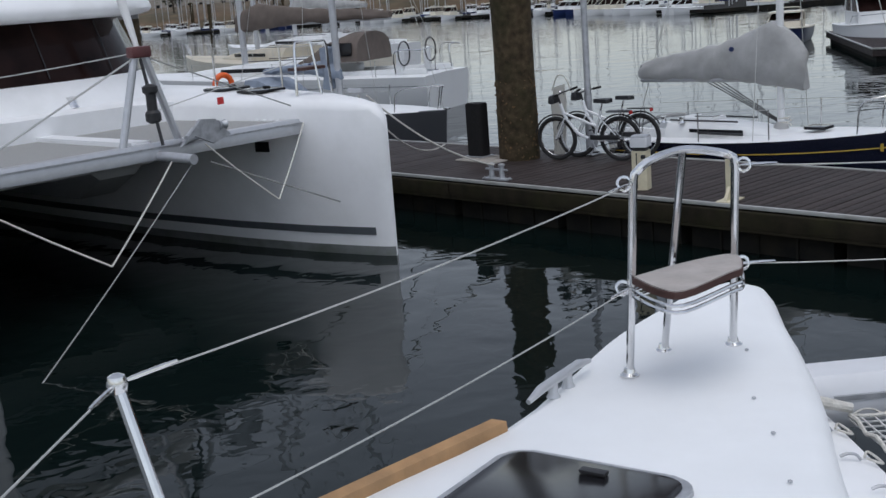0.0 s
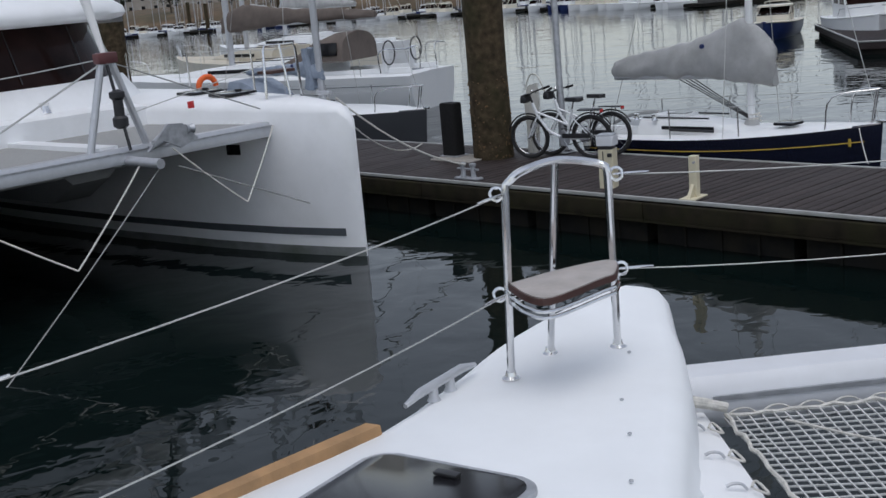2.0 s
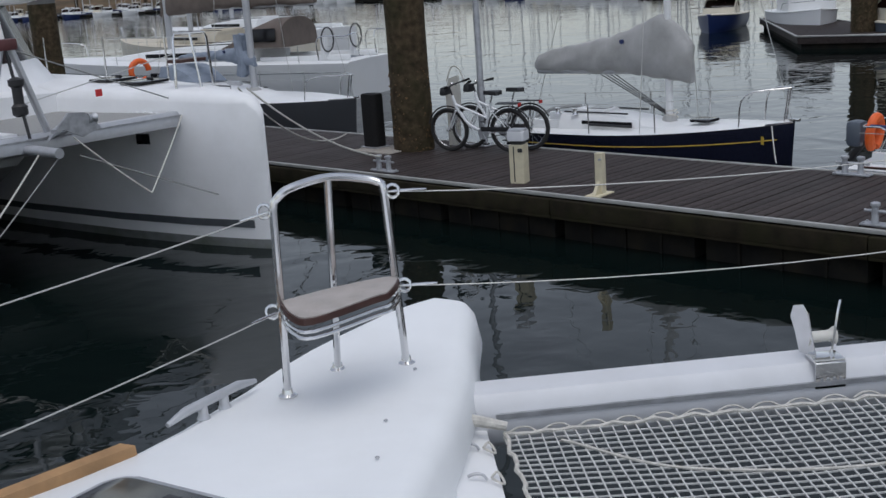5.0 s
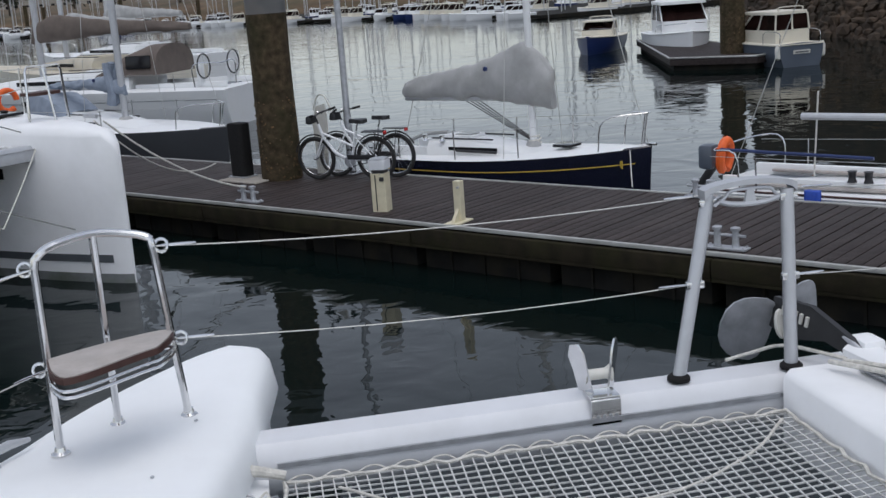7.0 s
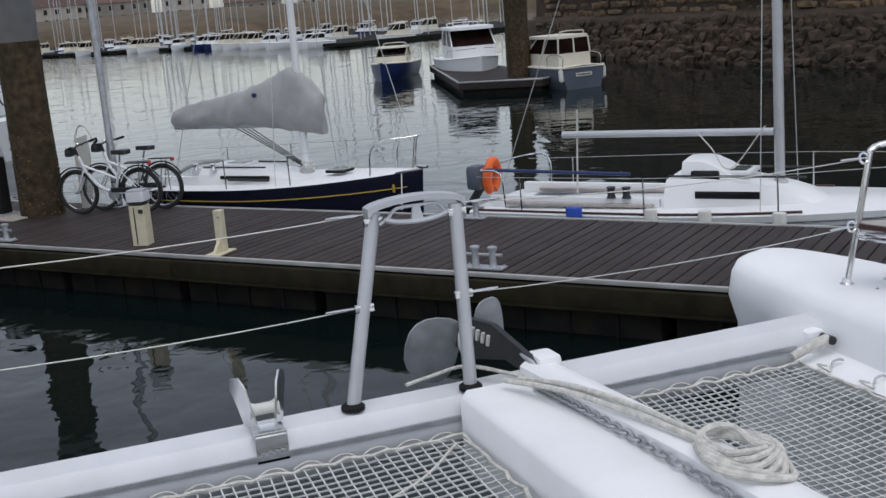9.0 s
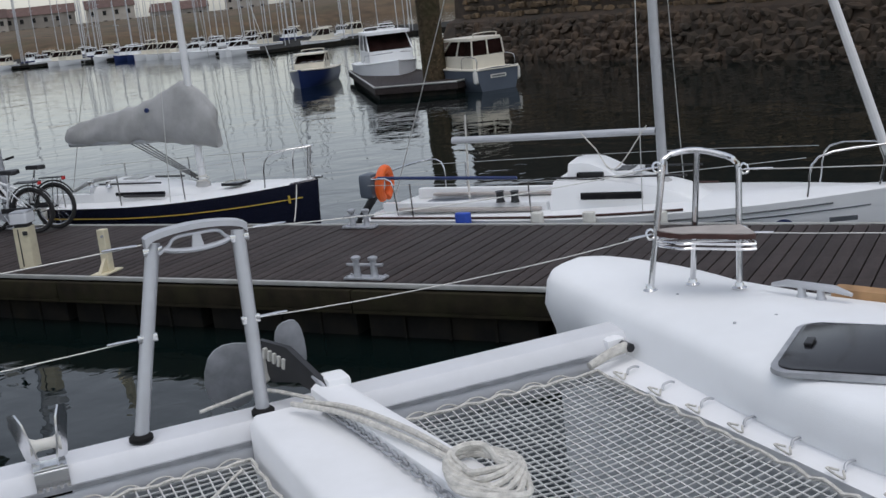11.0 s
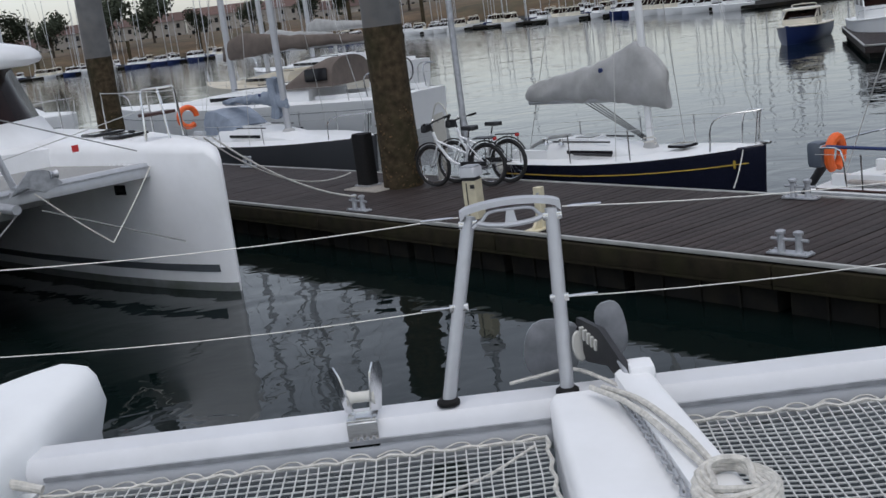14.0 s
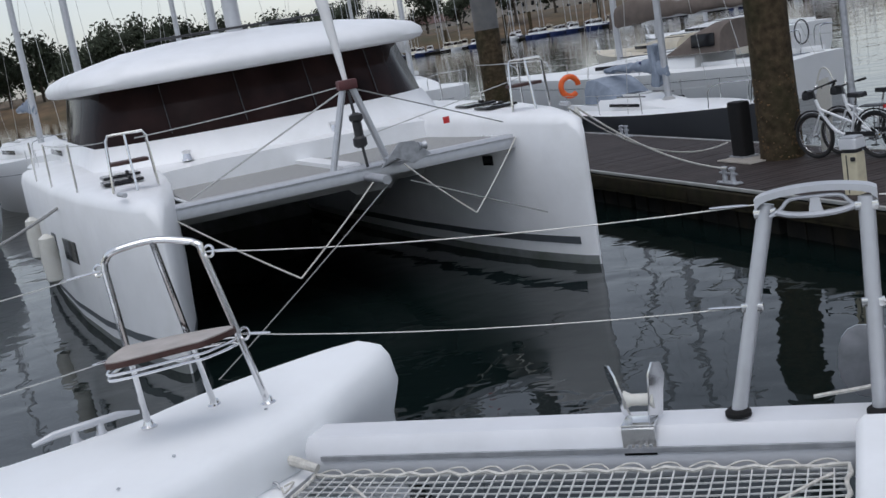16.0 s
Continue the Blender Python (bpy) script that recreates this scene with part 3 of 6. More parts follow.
def net(x0, x1, y0, y1, z, cell):
    """Knotted cords in a square mesh, slack in the middle."""
    bm = B()
    def dip(x, y):
        u, v = (x - x0) / (x1 - x0), (y - y0) / (y1 - y0)
        return z - 0.05 * math.sin(math.pi * min(max(u, 0), 1)) * math.sin(math.pi * min(max(v, 0), 1)) ** 0.6
    nx, ny = int((x1 - x0) / cell), int((y1 - y0) / cell)
    for i in range(nx + 1):
        x = x0 + (x1 - x0) * i / nx
        pts = [(x + 0.004 * math.sin(9 * y + i), y, dip(x, y)) for y in np.linspace(y0, y1, 16)]
        tube(bm, pts, 0.0036, 4, cap=False)
    for j in range(ny + 1):
        y = y0 + (y1 - y0) * j / ny
        pts = [(x, y + 0.004 * math.sin(8 * x + j), dip(x, y)) for x in np.linspace(x0, x1, 14)]
        tube(bm, pts, 0.0036, 4, cap=False)
    return bm


for x0, x1, cell in ((-1.61, 0.35, 0.043), (0.84, 1.87, 0.038)):
    tr = part("trampoline_net", net(x0, x1, -2.5, -0.21, 1.665, cell), NETROPE, cat, "white cord trampoline net", smooth=False)
    bm = B()
    edge = [(x0, -2.5), (x0, -0.21), (x1, -0.21), (x1, -2.5)]
    pts = []
    for (a, b), (c, d) in zip(edge, edge[1:]):
        n_ = int(math.hypot(c - a, d - b) / 0.05)
        for k in range(n_):
            u = k / n_
            j = 0.008 * math.sin(k * 1.9)
            pts.append((a + (c - a) * u + (j if a == c else 0), b + (d - b) * u + (j if b == d else 0), 1.672 + 0.006 * math.cos(k * 2.3)))
    tube(bm, pts, 0.008, 6)
    part("border_rope", bm, ROPE, tr, "thick white lacing rope")
    bm = B()
    for k in range(int((x1 - x0) / 0.13)):
        x = x0 + 0.06 + 0.13 * k
        tube(bm, curve([(x - 0.05, -0.205, 1.675), (x - 0.01, -0.185, 1.684), (x + 0.03, -0.185, 1.684), (x + 0.06, -0.205, 1.672)], 3), 0.0035, 5)
    part("lacing", bm, ROPE, tr)
for side in (-1, 1):
    for k in range(9):
        y = -0.30 - 0.25 * k
        x = side * (EDGE[side] + 0.03 + 0.006 * k)
        hook = part("net_hook", tube(B(), curve([(x + side * 0.03, y, 1.683), (x + side * 0.008, y, 1.690), (x - side * 0.02, y, 1.685), (x - side * 0.035, y - 0.010, 1.668)], 4), 0.0055, 6), GALV, cat, "metal net hook")
        part("lashing", tube(B(), curve([(x - side * 0.05, y, 1.672), (x - side * 0.075, y + 0.03, 1.676), (x - side * 0.085, y - 0.06, 1.672), (x - side * 0.05, y - 0.02, 1.676)], 4), 0.0045, 6), ROPE, hook)
    part("pad_eye", tube(B(), curve([(side * (EDGE[side] + 0.08), -0.17, 1.735), (side * EDGE[side], -0.185, 1.73), (side * (EDGE[side] - 0.12), -0.2, 1.70)], 4), lambda u: 0.026 - 0.008 * u, 10), ROPE, cat, "rope-wrapped corner lashing")
    part("corner_shackle", tube(B(), [(side * (EDGE[side] + 0.09), -0.2, 1.735), (side * (EDGE[side] + 0.09), -0.13, 1.735)], 0.02, 8), BLACK, cat)
# slack line lying on the net
part("slack_line", tube(B(), curve([(-1.42, -0.3, 1.67), (-1.05, -0.58, 1.645), (-0.4, -0.68, 1.635), (0.05, -0.5, 1.65), (0.30, -0.28, 1.675)], 8), 0.006, 6), ROPE, cat)


def bow_seat(side, a, b_, c, ta, tc):
    """Tubular seat on the bow, three legs and a plywood seat."""
    a, b_, c, ta, tc = (Vector(p) for p in (a, b_, c, ta, tc))
    size = (ta - a).length / 0.75
    fa, fc = ta + Vector((-side * 0.06, 0.0, 0.085)), tc + Vector((side * 0.06, 0.0, 0.065))
    bm = B()
    tube(bm, [a, ta] + curve([ta + Vector((-side * 0.005, 0, 0.03)), fa - Vector((0, 0, 0.015)), (fa + fc) / 2 + Vector((0, 0.02, 0.004)), fc - Vector((0, 0, 0.015)), tc + Vector((side * 0.005, 0, 0.03))], 6) + [tc, c], 0.0145, 10)
    s = part("pulpit_seat", bm, CHROME, cat, "polished steel tubular pulpit seat")
    part("middle_leg", tube(B(), [b_, (fa + fc) / 2 + Vector((0, 0.02, 0.0))], 0.0135, 10), CHROME, s)
    zs = a.z + 0.36 * size
    sa, sc = a.lerp(ta, 0.48), c.lerp(tc, 0.48)
    bm = B()
    mid = (sa + sc) / 2
    outline = [(sa.x, sa.y - 0.02), (sa.x - side * 0.04, sa.y - 0.20 * size), (sa.x - side * 0.12 * size, sa.y - 0.27 * size), (sc.x + side * 0.10 * size, sc.y - 0.27 * size), (sc.x + side * 0.03 * size, sc.y - 0.2 * size), (sc.x, sc.y), (mid.x, mid.y + 0.02)]
    outline = [(p.x, p.y) for p in curve([Vector((x, y, 0)) for x, y in outline + outline[:1]], 4)[:-1]]
    prism(bm, outline, zs + 0.014, zs + 0.036, 0.005)
    part("seat", bm, SEATEDGE, s, "red-brown plywood seat edge")
    cx_, cy_ = sum(p[0] for p in outline) / len(outline), sum(p[1] for p in outline) / len(outline)
    part("seat_top", prism(B(), [(cx_ + (x - cx_) * 0.97, cy_ + (y - cy_) * 0.97) for x, y in outline], zs + 0.0365, zs + 0.041), SEATWOOD, s, "weathered grey-brown seat top")
    bm = B()
    for dz in (-0.008, -0.030):
        tube(bm, [(cx_ + (x - cx_) * 0.99, cy_ + (y - cy_) * 0.99, zs + dz) for x, y in outline], 0.0065, 6, closed=True)
    part("seat_rail", bm, CHROME, s)
    for q in (a, b_, c):
        part("foot_flange", lathe(B(), [(0.034, 0), (0.034, 0.006), (0.022, 0.014), (0.018, 0.03)], 14, Matrix.Translation(q + Vector((0, 0, 0.008)))), CHROME, s)
    for q in (ta, tc, sa, sc):
        d = Vector((side * 0.03, 0, 0)) if q in (ta, sa) else Vector((-side * 0.03, 0, 0))
        part("wire_eye", tube(B(), [q + d + 0.022 * Vector((math.cos(k), 0.3 * math.sin(k), math.sin(k))) for k in np.linspace(0, 6.28, 13)[:-1]], 0.006, 6, closed=True), CHROME, s)
    return ta, tc, sa, sc


PA, PC, PAL, PCL = bow_seat(-1, (-2.37, -0.15, ZD), (-2.19, 0.08, ZD), (-1.93, 0.08, ZD), (-2.35, -0.23, 2.57), (-1.97, -0.11, 2.58))
QA, QC, QAL, QCL = bow_seat(1, (2.65, -0.18, ZD), (2.54, 0.02, ZD), (2.34, 0.07, ZD), (2.70, -0.15, 2.41), (2.39, -0.02, 2.46))

# striker arch on the crossbeam
AL, AR, TL, TR = Vector((-0.01, -0.01, 1.785)), Vector((0.46, -0.04, 1.785)), Vector((0.16, 0.06, 2.51)), Vector((0.48, 0.03, 2.51))
bm = B()
for p, q in ((AL, TL), (AR, TR)):
    tube(bm, [p, p.lerp(q, 0.5), q], 0.027, 14)
arch = part("beam_arch", bm, ALU, cat, "grey anodised tubular arch on the crossbeam")
for p in (AL, AR):
    part("rubber_foot", lathe(B(), [(0.046, 0), (0.046, 0.014), (0.034, 0.024)], 18, Matrix.Translation(p)), RUBBER, arch)
bm = B()
n_ = 18
top, bot = [], []
for k in range(n_ + 1):
    u = k / n_
    x = TL.x - 0.035 + u * (TR.x - TL.x + 0.07)
    top.append((x, TL.z + 0.025 + 0.030 * math.sin(math.pi * u) ** 0.6))
    bot.append((x, TL.z - 0.012 + 0.046 * math.sin(math.pi * u) ** 0.4))
loft(bm, [[(x, 0.01, z), (x, 0.08, z), (x, 0.08, zz), (x, 0.01, zz)] for (x, z), (_, zz) in zip(bot, top)])
part("arch_top", bm, ALU, arch, "cast aluminium crown")
bm = B()
mx, tz = (TL.x + TR.x) / 2, TL.z
tube(bm, curve([(TL.x + 0.01, 0.025, tz - 0.04), (TL.x + 0.05, 0.025, tz - 0.015), (mx - 0.08, 0.025, tz + 0.012), (mx, 0.025, tz + 0.016), (mx + 0.08, 0.025, tz + 0.012), (TR.x - 0.05, 0.025, tz - 0.015), (TR.x - 0.01, 0.025, tz - 0.04)], 5), 0.007, 8)
tube(bm, curve([(TL.x + 0.03, 0.025, tz - 0.025), (mx - 0.08, 0.02, tz - 0.038), (mx, 0.02, tz - 0.044), (mx + 0.08, 0.02, tz - 0.038), (TR.x - 0.03, 0.025, tz - 0.025)], 5), 0.011, 8)
box(bm, (mx, 0.025, tz - 0.012), (0.05, 0.02, 0.065), taper=0.5)
part("arch_lower_bow", bm, ALU, arch)
for p, q in ((AL, TL), (AR, TR)):
    for f_ in (0.52, 0.96):
        c0 = p.lerp(q, f_)
        part("wire_lug", box(B(), c0 + Vector((0, -0.01, 0)), (0.075, 0.02, 0.03), bevel=0.005), CHROME, arch)


def wire(name, pts, r=0.003, mat_=None, label="stainless guard wire"):
    return part(name, tube(B(), pts, r, 6), mat_ or WIRE, cat, label)


def guard(a, b, d=0.02):
    w = wire("guard_wire", sag(a, b, d, 8), 0.0026)
    for p, q in ((Vector(a), Vector(b)), (Vector(b), Vector(a))):
        u = (q - p).normalized()
        part("turnbuckle", tube(B(), [p + u * 0.02, p + u * 0.04, p + u * 0.11, p + u * 0.15], lambda k: 0.0035 + 0.002 * (0.3 < k < 0.8), 8), CHROME, w)


ST = Vector((-3.75, -1.64, 2.50))
STB = Vector((-3.58, -1.80, ZD))
STM = STB.lerp(ST, 0.5)
guard(PA, ST, 0.02), guard(PAL, STM, 0.02)
guard(PC, TL + Vector((-0.04, 0, 0)), 0.03), guard(PCL, AL.lerp(TL, 0.52), 0.03)
guard(TR + Vector((0.04, 0, 0)), QC, 0.03), guard(AR.lerp(TR, 0.52), QCL, 0.03)
guard(QA, (4.4, -1.9, 2.45), 0.02), guard(QAL, (4.3, -1.9, 2.15), 0.02)
guard(ST, (-4.35, -5.5, 2.5), 0.02), guard(STM, (-4.3, -5.5, 2.2), 0.02)
st = part("stanchion", tube(B(), [STB, ST], 0.0135, 10), CHROME, cat, "polished steel stanchion")
part("stanchion_cap", lathe(B(), [(0.006, -0.025), (0.02, -0.018), (0.023, 0.0), (0.018, 0.016), (0.006, 0.022)], 14, Matrix.Translation(ST)), CHROME, st)
part("stanchion_socket", lathe(B(), [(0.04, 0), (0.04, 0.01), (0.024, 0.016), (0.022, 0.09)], 14, Matrix.Translation(STB)), CHROME, st)
st2 = part("stanchion", tube(B(), [(4.25, -1.95, ZD), (4.4, -1.9, 2.5)], 0.0135, 10), CHROME, cat, "polished steel stanchion")

# timber rubbing strips and side cleats on the outer deck edge
for side in (-1, 1):
    path = [(y, float(np.interp(-y, [-k[0] for k in OUT[side]], [k[1] for k in OUT[side]]))) for y in (-0.52, -0.75, -1.0, -1.5, -2.0, -2.5, -4.0)]
    bm = B()
    loft(bm, [[(side * (x - 0.06), y, ZD - 0.015), (side * (x - 0.055), y, ZD + 0.03), (side * (x - 0.01), y, ZD + 0.042), (side * (x + 0.045), y, ZD + 0.02), (side * (x + 0.05), y, ZD - 0.05)] for y, x in path])
    part("toe_rail", bm, TEAK, cat, "varnished brown wooden toe rail")
    p, q = (Vector((-2.76, -0.40, ZD)), Vector((-2.49, -0.04, ZD))) if side < 0 else (Vector((2.84, -0.68, ZD)), Vector((2.72, -0.32, ZD)))
    bm = B()
    tube(bm, [p + Vector((0, 0, 0.04)), p.lerp(q, 0.2) + Vector((0, 0, 0.055)), p.lerp(q, 0.8) + Vector((0, 0, 0.055)), q + Vector((0, 0, 0.04))], lambda k: 0.009 + 0.008 * (0.1 < k < 0.9), 10)
    cl = part("deck_cleat", bm, ALU, cat, "grey aluminium mooring cleat")
    for f_ in (0.38, 0.62):
        part("cleat_post", lathe(B(), [(0.025, 0), (0.018, 0.015), (0.016, 0.055)], 12, Matrix.Translation(p.lerp(q, f_))), ALU, cl)
    # deck hatch
    hm = Matrix.Translation(((-2.80, -1.13, ZD + 0.008) if side < 0 else (2.42, -1.20, ZD + 0.008))) @ pose(0, 0, 0, 0, 0, side * 38)
    bm = prism(B(), round_rect(0.60, 0.58, 0.08), 0, 0.020, 0.008)
    bmesh.ops.transform(bm, matrix=hm, verts=bm.verts)
    h = part("deck_hatch", bm, GALV, cat, "flush deck hatch with smoked acrylic")
    bm = prism(B(), round_rect(0.55, 0.53, 0.065), 0.0205, 0.026, 0.003)
    bmesh.ops.transform(bm, matrix=hm, verts=bm.verts)
    part("acrylic", bm, SMOKED, h, "smoked black acrylic pane")
    bm = box(B(), (0.02, 0.2, 0.032), (0.08, 0.03, 0.010), bevel=0.003)
    bmesh.ops.transform(bm, matrix=hm, verts=bm.verts)
    part("hatch_handle", bm, BLACK, h)

# bow roller bracket
fr = part("fairlead", box(B(), (-0.35, -0.06, 1.79), (0.12, 0.10, 0.014), bevel=0.004), CHROME, cat, "steel rope fairlead with a white roller")
part("bracket_face", box(B(), (-0.35, -0.112, 1.735), (0.12, 0.008, 0.1), bevel=0.003), CHROME, fr)
for x, tilt in ((-0.40, -0.025), (-0.30, 0.012)):
    bm = B()
    prof = [(-0.035, 0.0), (0.035, 0.0), (0.04, 0.09), (0.05, 0.15), (0.03, 0.2), (-0.01, 0.21), (-0.03, 0.17), (-0.03, 0.08)]
    loft(bm, [[(x + d + tilt * z / 0.1, -0.02 + y, 1.795 + z) for y, z in prof] for d in (-0.004, 0.004)])
    bmesh.ops.rotate(bm, cent=(x, -0.02, 1.8), matrix=Euler((0, 0, 0.6 if x < -0.35 else -0.6)).to_matrix(), verts=bm.verts)
    part("cheek", bm, CHROME, fr)
part("roller", lathe(B(), [(0.035, -0.055), (0.022, -0.03), (0.022, 0.03), (0.035, 0.055)], 14, Matrix.Translation((-0.35, -0.02, 1.86)) @ pose(0, 0, 0, 0, 90)), FENDERW, fr, "white nylon roller")
for x in (-0.385, -0.36, -0.335, -0.31):
    part("bolt", lathe(B(), [(0.007, 0), (0.007, 0.004)], 6, Matrix.Translation((x, -0.116, 1.72)) @ pose(0, 0, 0, 90)), GALV, fr)

# anchor on its roller, chain and snubber
anchor = part("anchor", tube(B(), [(0.74, 0.26, 1.93), (0.80, 0.1, 1.95), (0.84, -0.15, 1.88), (0.86, -0.24, 1.84)], 0.012, 8), GALV, cat, "galvanised plough anchor stowed on the bow roller")
anchor.location.x = FX
bm = B()
shank = [(0.70, 0.30, 1.86), (0.72, 0.28, 1.99), (0.79, 0.10, 1.985), (0.87, -0.22, 1.865), (0.86, -0.25, 1.81), (0.80, 0.0, 1.86), (0.74, 0.2, 1.82)]
loft(bm, [[(x + d, y, z) for x, y, z in shank] for d in (-0.012, 0.012)])
part("shank", bm, BLACK, anchor, "dark shank with pale marking bars")
for k in range(5):
    part("marking_bar", box(B(), (0.722 + 0.011 * k, 0.215 - 0.03 * k, 1.945 - 0.006 * k), (0.026, 0.014, 0.045), rot=Euler((0.2, 0, 0.35)).to_matrix()), FENDERW, anchor, "pale marking bar")
for cx0, cz0, rw, rh, tilt in ((0.60, 1.86, 0.125, 0.145, 0.35), (0.85, 1.93, 0.065, 0.125, -0.25)):
    bm = B()
    ring = []
    for k in range(18):
        a_ = 2 * math.pi * k / 18
        ex = math.copysign(abs(math.cos(a_)) ** 0.8, math.cos(a_)) * rw
        ez = math.copysign(abs(math.sin(a_)) ** 0.8, math.sin(a_)) * rh
        ring.append((cx0 + ex * math.cos(tilt) + ez * math.sin(tilt) * 0.6, 0.27 - ez * 0.25 + 0.5 * ex * ex / rw, cz0 - ex * math.sin(tilt) * 0.6 + ez))
    loft(bm, [[(x, y + d, z) for x, y, z in ring] for d in (-0.006, 0.006)])
    part("fluke", bm, GALV, anchor, "grey galvanised fluke")
part("crown_plate", lathe(B(), [(0.05, -0.008), (0.055, 0), (0.05, 0.008)], 16, Matrix.Translation((0.705, 0.22, 1.885)) @ pose(0, 0, 0, 80, 0, 20) @ Matrix.Diagonal((0.6, 1.2, 1, 1))), FENDERW, anchor)
part("anchor_roller_cover", box(B(), (0.90, -0.13, 1.86), (0.1, 0.13, 0.09), bevel=0.02), GEL, cat).location.x = FX
bm = B()
path = curve([(0.80, -0.26, 1.83), (0.83, -0.6, 1.835), (0.86, -1.1, 1.835), (0.88, -1.8, 1.835), (0.9, -2.4, 1.835)], 14)
for i, (a, b) in enumerate(zip(path, path[1:])):
    mid, d = (a + b) / 2, (b - a).normalized()
    side_ = Vector((d.y, -d.x, 0)) if i % 2 else Vector((0, 0, 1))
    tube(bm, [mid + d * 0.026 * math.cos(k) + side_ * 0.014 * math.sin(k) for k in np.linspace(0, 6.28, 9)[:-1]], 0.0055, 5, closed=True)
tagged(part("anchor_chain", bm, GALV, cat, "galvanised anchor chain"), kind="stuff").location.x = FX
bm = B()
tube(bm, curve([(0.80, -0.24, 1.86), (0.90, -0.5, 1.89), (0.98, -0.85, 1.9), (1.02, -1.15, 1.9)], 6), 0.011, 8)
tube(bm, curve([(0.76, -0.2, 1.85), (0.86, -0.5, 1.88), (0.94, -0.9, 1.9), (1.0, -1.2, 1.9)], 6), 0.011, 8)
for k in range(6):
    r = 0.19 - 0.016 * k
    tube(bm, [(1.04 + r * math.cos(u) * 0.62 + 0.014 * math.sin(3 * u + k), -1.34 + r * math.sin(u) + 0.01 * k, 1.895 + 0.006 * k + 0.010 * math.sin(2 * u + k)) for u in np.linspace(0, 6.28, 25)[:-1]], 0.011, 7, closed=True)
part("coiled_rope", bm, ROPE, cat, "white rope with a hanging coil").location.x = FX - 0.06
part("bridle", tube(B(), curve([(0.40, 0.10, 1.80), (0.52, 0.12, 1.81), (0.66, 0.1, 1.83), (0.78, -0.1, 1.83), (0.86, -0.26, 1.83)], 5), 0.008, 6), ROPE, cat).location.x = FX
# foredeck behind the nets, closing the hulls together under and behind the camera
bm = B()
prism(bm, [(-2.5, -2.6), (2.5, -2.6), (2.5, -7.0), (-2.5, -7.0)], 0.9, 1.86, 0.05)
part("bridge_deck", bm, GELDECK, cat)


# ---- the neighbouring catamaran ----
nb = thing("catamaran", pose(-4.98, 8.53, 0, 0, 0, -46.45), "large white catamaran with tinted saloon windows moored at the pontoon", "catamaran")


def nb_hull(yc, sgn):
    """A slim hull with a plumb rounded bow; sgn: the outer side."""
    secs, deck = [], []
    xs = [0.0, -0.05, -0.18, -0.5, -1.2, -2.5, -4.5, -7.0, -10.0, -11.5]
    hw_ = [0.015, 0.06, 0.12, 0.22, 0.40, 0.62, 0.80, 0.88, 0.85, 0.8]
    zt = [1.62, 1.78, 1.92, 1.98, 2.02, 2.05, 2.08, 2.1, 2.05, 1.9]
    for x, h, z in zip(xs, hw_, zt):
        r = min(0.14, h * 0.6)
        pts = [(0.03, -0.5), (h * 0.55, -0.35), (h * 0.8, 0.0), (h * 0.841, 0.12), (h * 0.92, 0.35), (h, 1.0), (h, z - r), (h - r * 0.3, z - r * 0.3), (h - r, z), (0.0, z + 0.02)]
        secs.append([(x, yc + y, zz) for y, zz in pts] + [(x, yc - y, zz) for y, zz in pts[-2::-1]])
    bm = B()
    loft(bm, secs)
    for f in bm.faces:
        c = f.calc_center_median()
        if c.z < 0.2:
            f.material_index = 1
    h = part("hull", bm, [GEL, ANTIF], nb, "glossy white hull, dark below the waterline", angle=50)
    # stripes, standing just off the skin
    for z0, z1, xa in ((0.27, 0.37, -0.22),):
        for s2 in (-1, 1):
            bm = B()
            rows = []
            for x in [xa, -0.35, -0.5, -0.8, -1.2, -1.7, -2.5, -3.5, -4.5, -5.7, -7.0, -8.5, -10.0]:
                hh = np.interp(-x, [-k for k in xs], hw_)
                row = []
                for z in (z0, z1):
                    k = np.interp(z, [0, 0.35, 1.0], [0.8, 0.92, 1.0])
                    row.append((x, yc + s2 * (hh * k + 0.010), z))
                row += [(row[1][0], row[1][1] - s2 * 0.004, row[1][2]), (row[0][0], row[0][1] - s2 * 0.004, row[0][2])]
                rows.append(row)
            loft(bm, rows)
            part("waterline_stripe", bm, STRIPE, h, "dark grey stripe")
    return h


hA, hB = nb_hull(2.7, 1), nb_hull(-2.7, -1)
# side window slots in the hulls
for yc, s2, h in ((2.7, -1, hA), (-2.7, -1, hB)):
    for x, w_, z in ((-1.85, 0.24, 1.40),) if yc > 0 else ((-3.6, 0.9, 1.2), (-4.9, 0.35, 1.2)):
        yy = yc + s2 * (np.interp(-x, [1.2, 2.5, 4.5, 7], [0.40, 0.62, 0.80, 0.88]) + 0.004)
        part("port_light", box(B(), (x, yy, z), (w_, 0.02, 0.14 if yc > 0 else 0.3), rot=Euler((0, 0, 0.165 if yc > 0 else 0.09)).to_matrix(), bevel=0.008), SMOKED, h, "dark hull port light")
# bridge deck and foredeck
bm = B()
loft(bm, [[(x, y, z) for y, z in ((-2.7, z0 - 0.35), (2.7, z0 - 0.35), (2.7, z0), (1.2, z0 + 0.05), (-1.2, z0 + 0.05), (-2.7, z0))] for x, z0 in ((-3.5, 1.98), (-4.2, 2.06), (-5.2, 2.12), (-11.0, 2.12))])
part("foredeck", bm, GEL, nb, "white moulded foredeck", angle=50)
# underside and nacelle: grey here is painted shade between the hulls
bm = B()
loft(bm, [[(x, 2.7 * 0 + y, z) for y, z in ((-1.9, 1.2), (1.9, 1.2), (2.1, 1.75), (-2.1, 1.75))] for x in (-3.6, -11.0)])
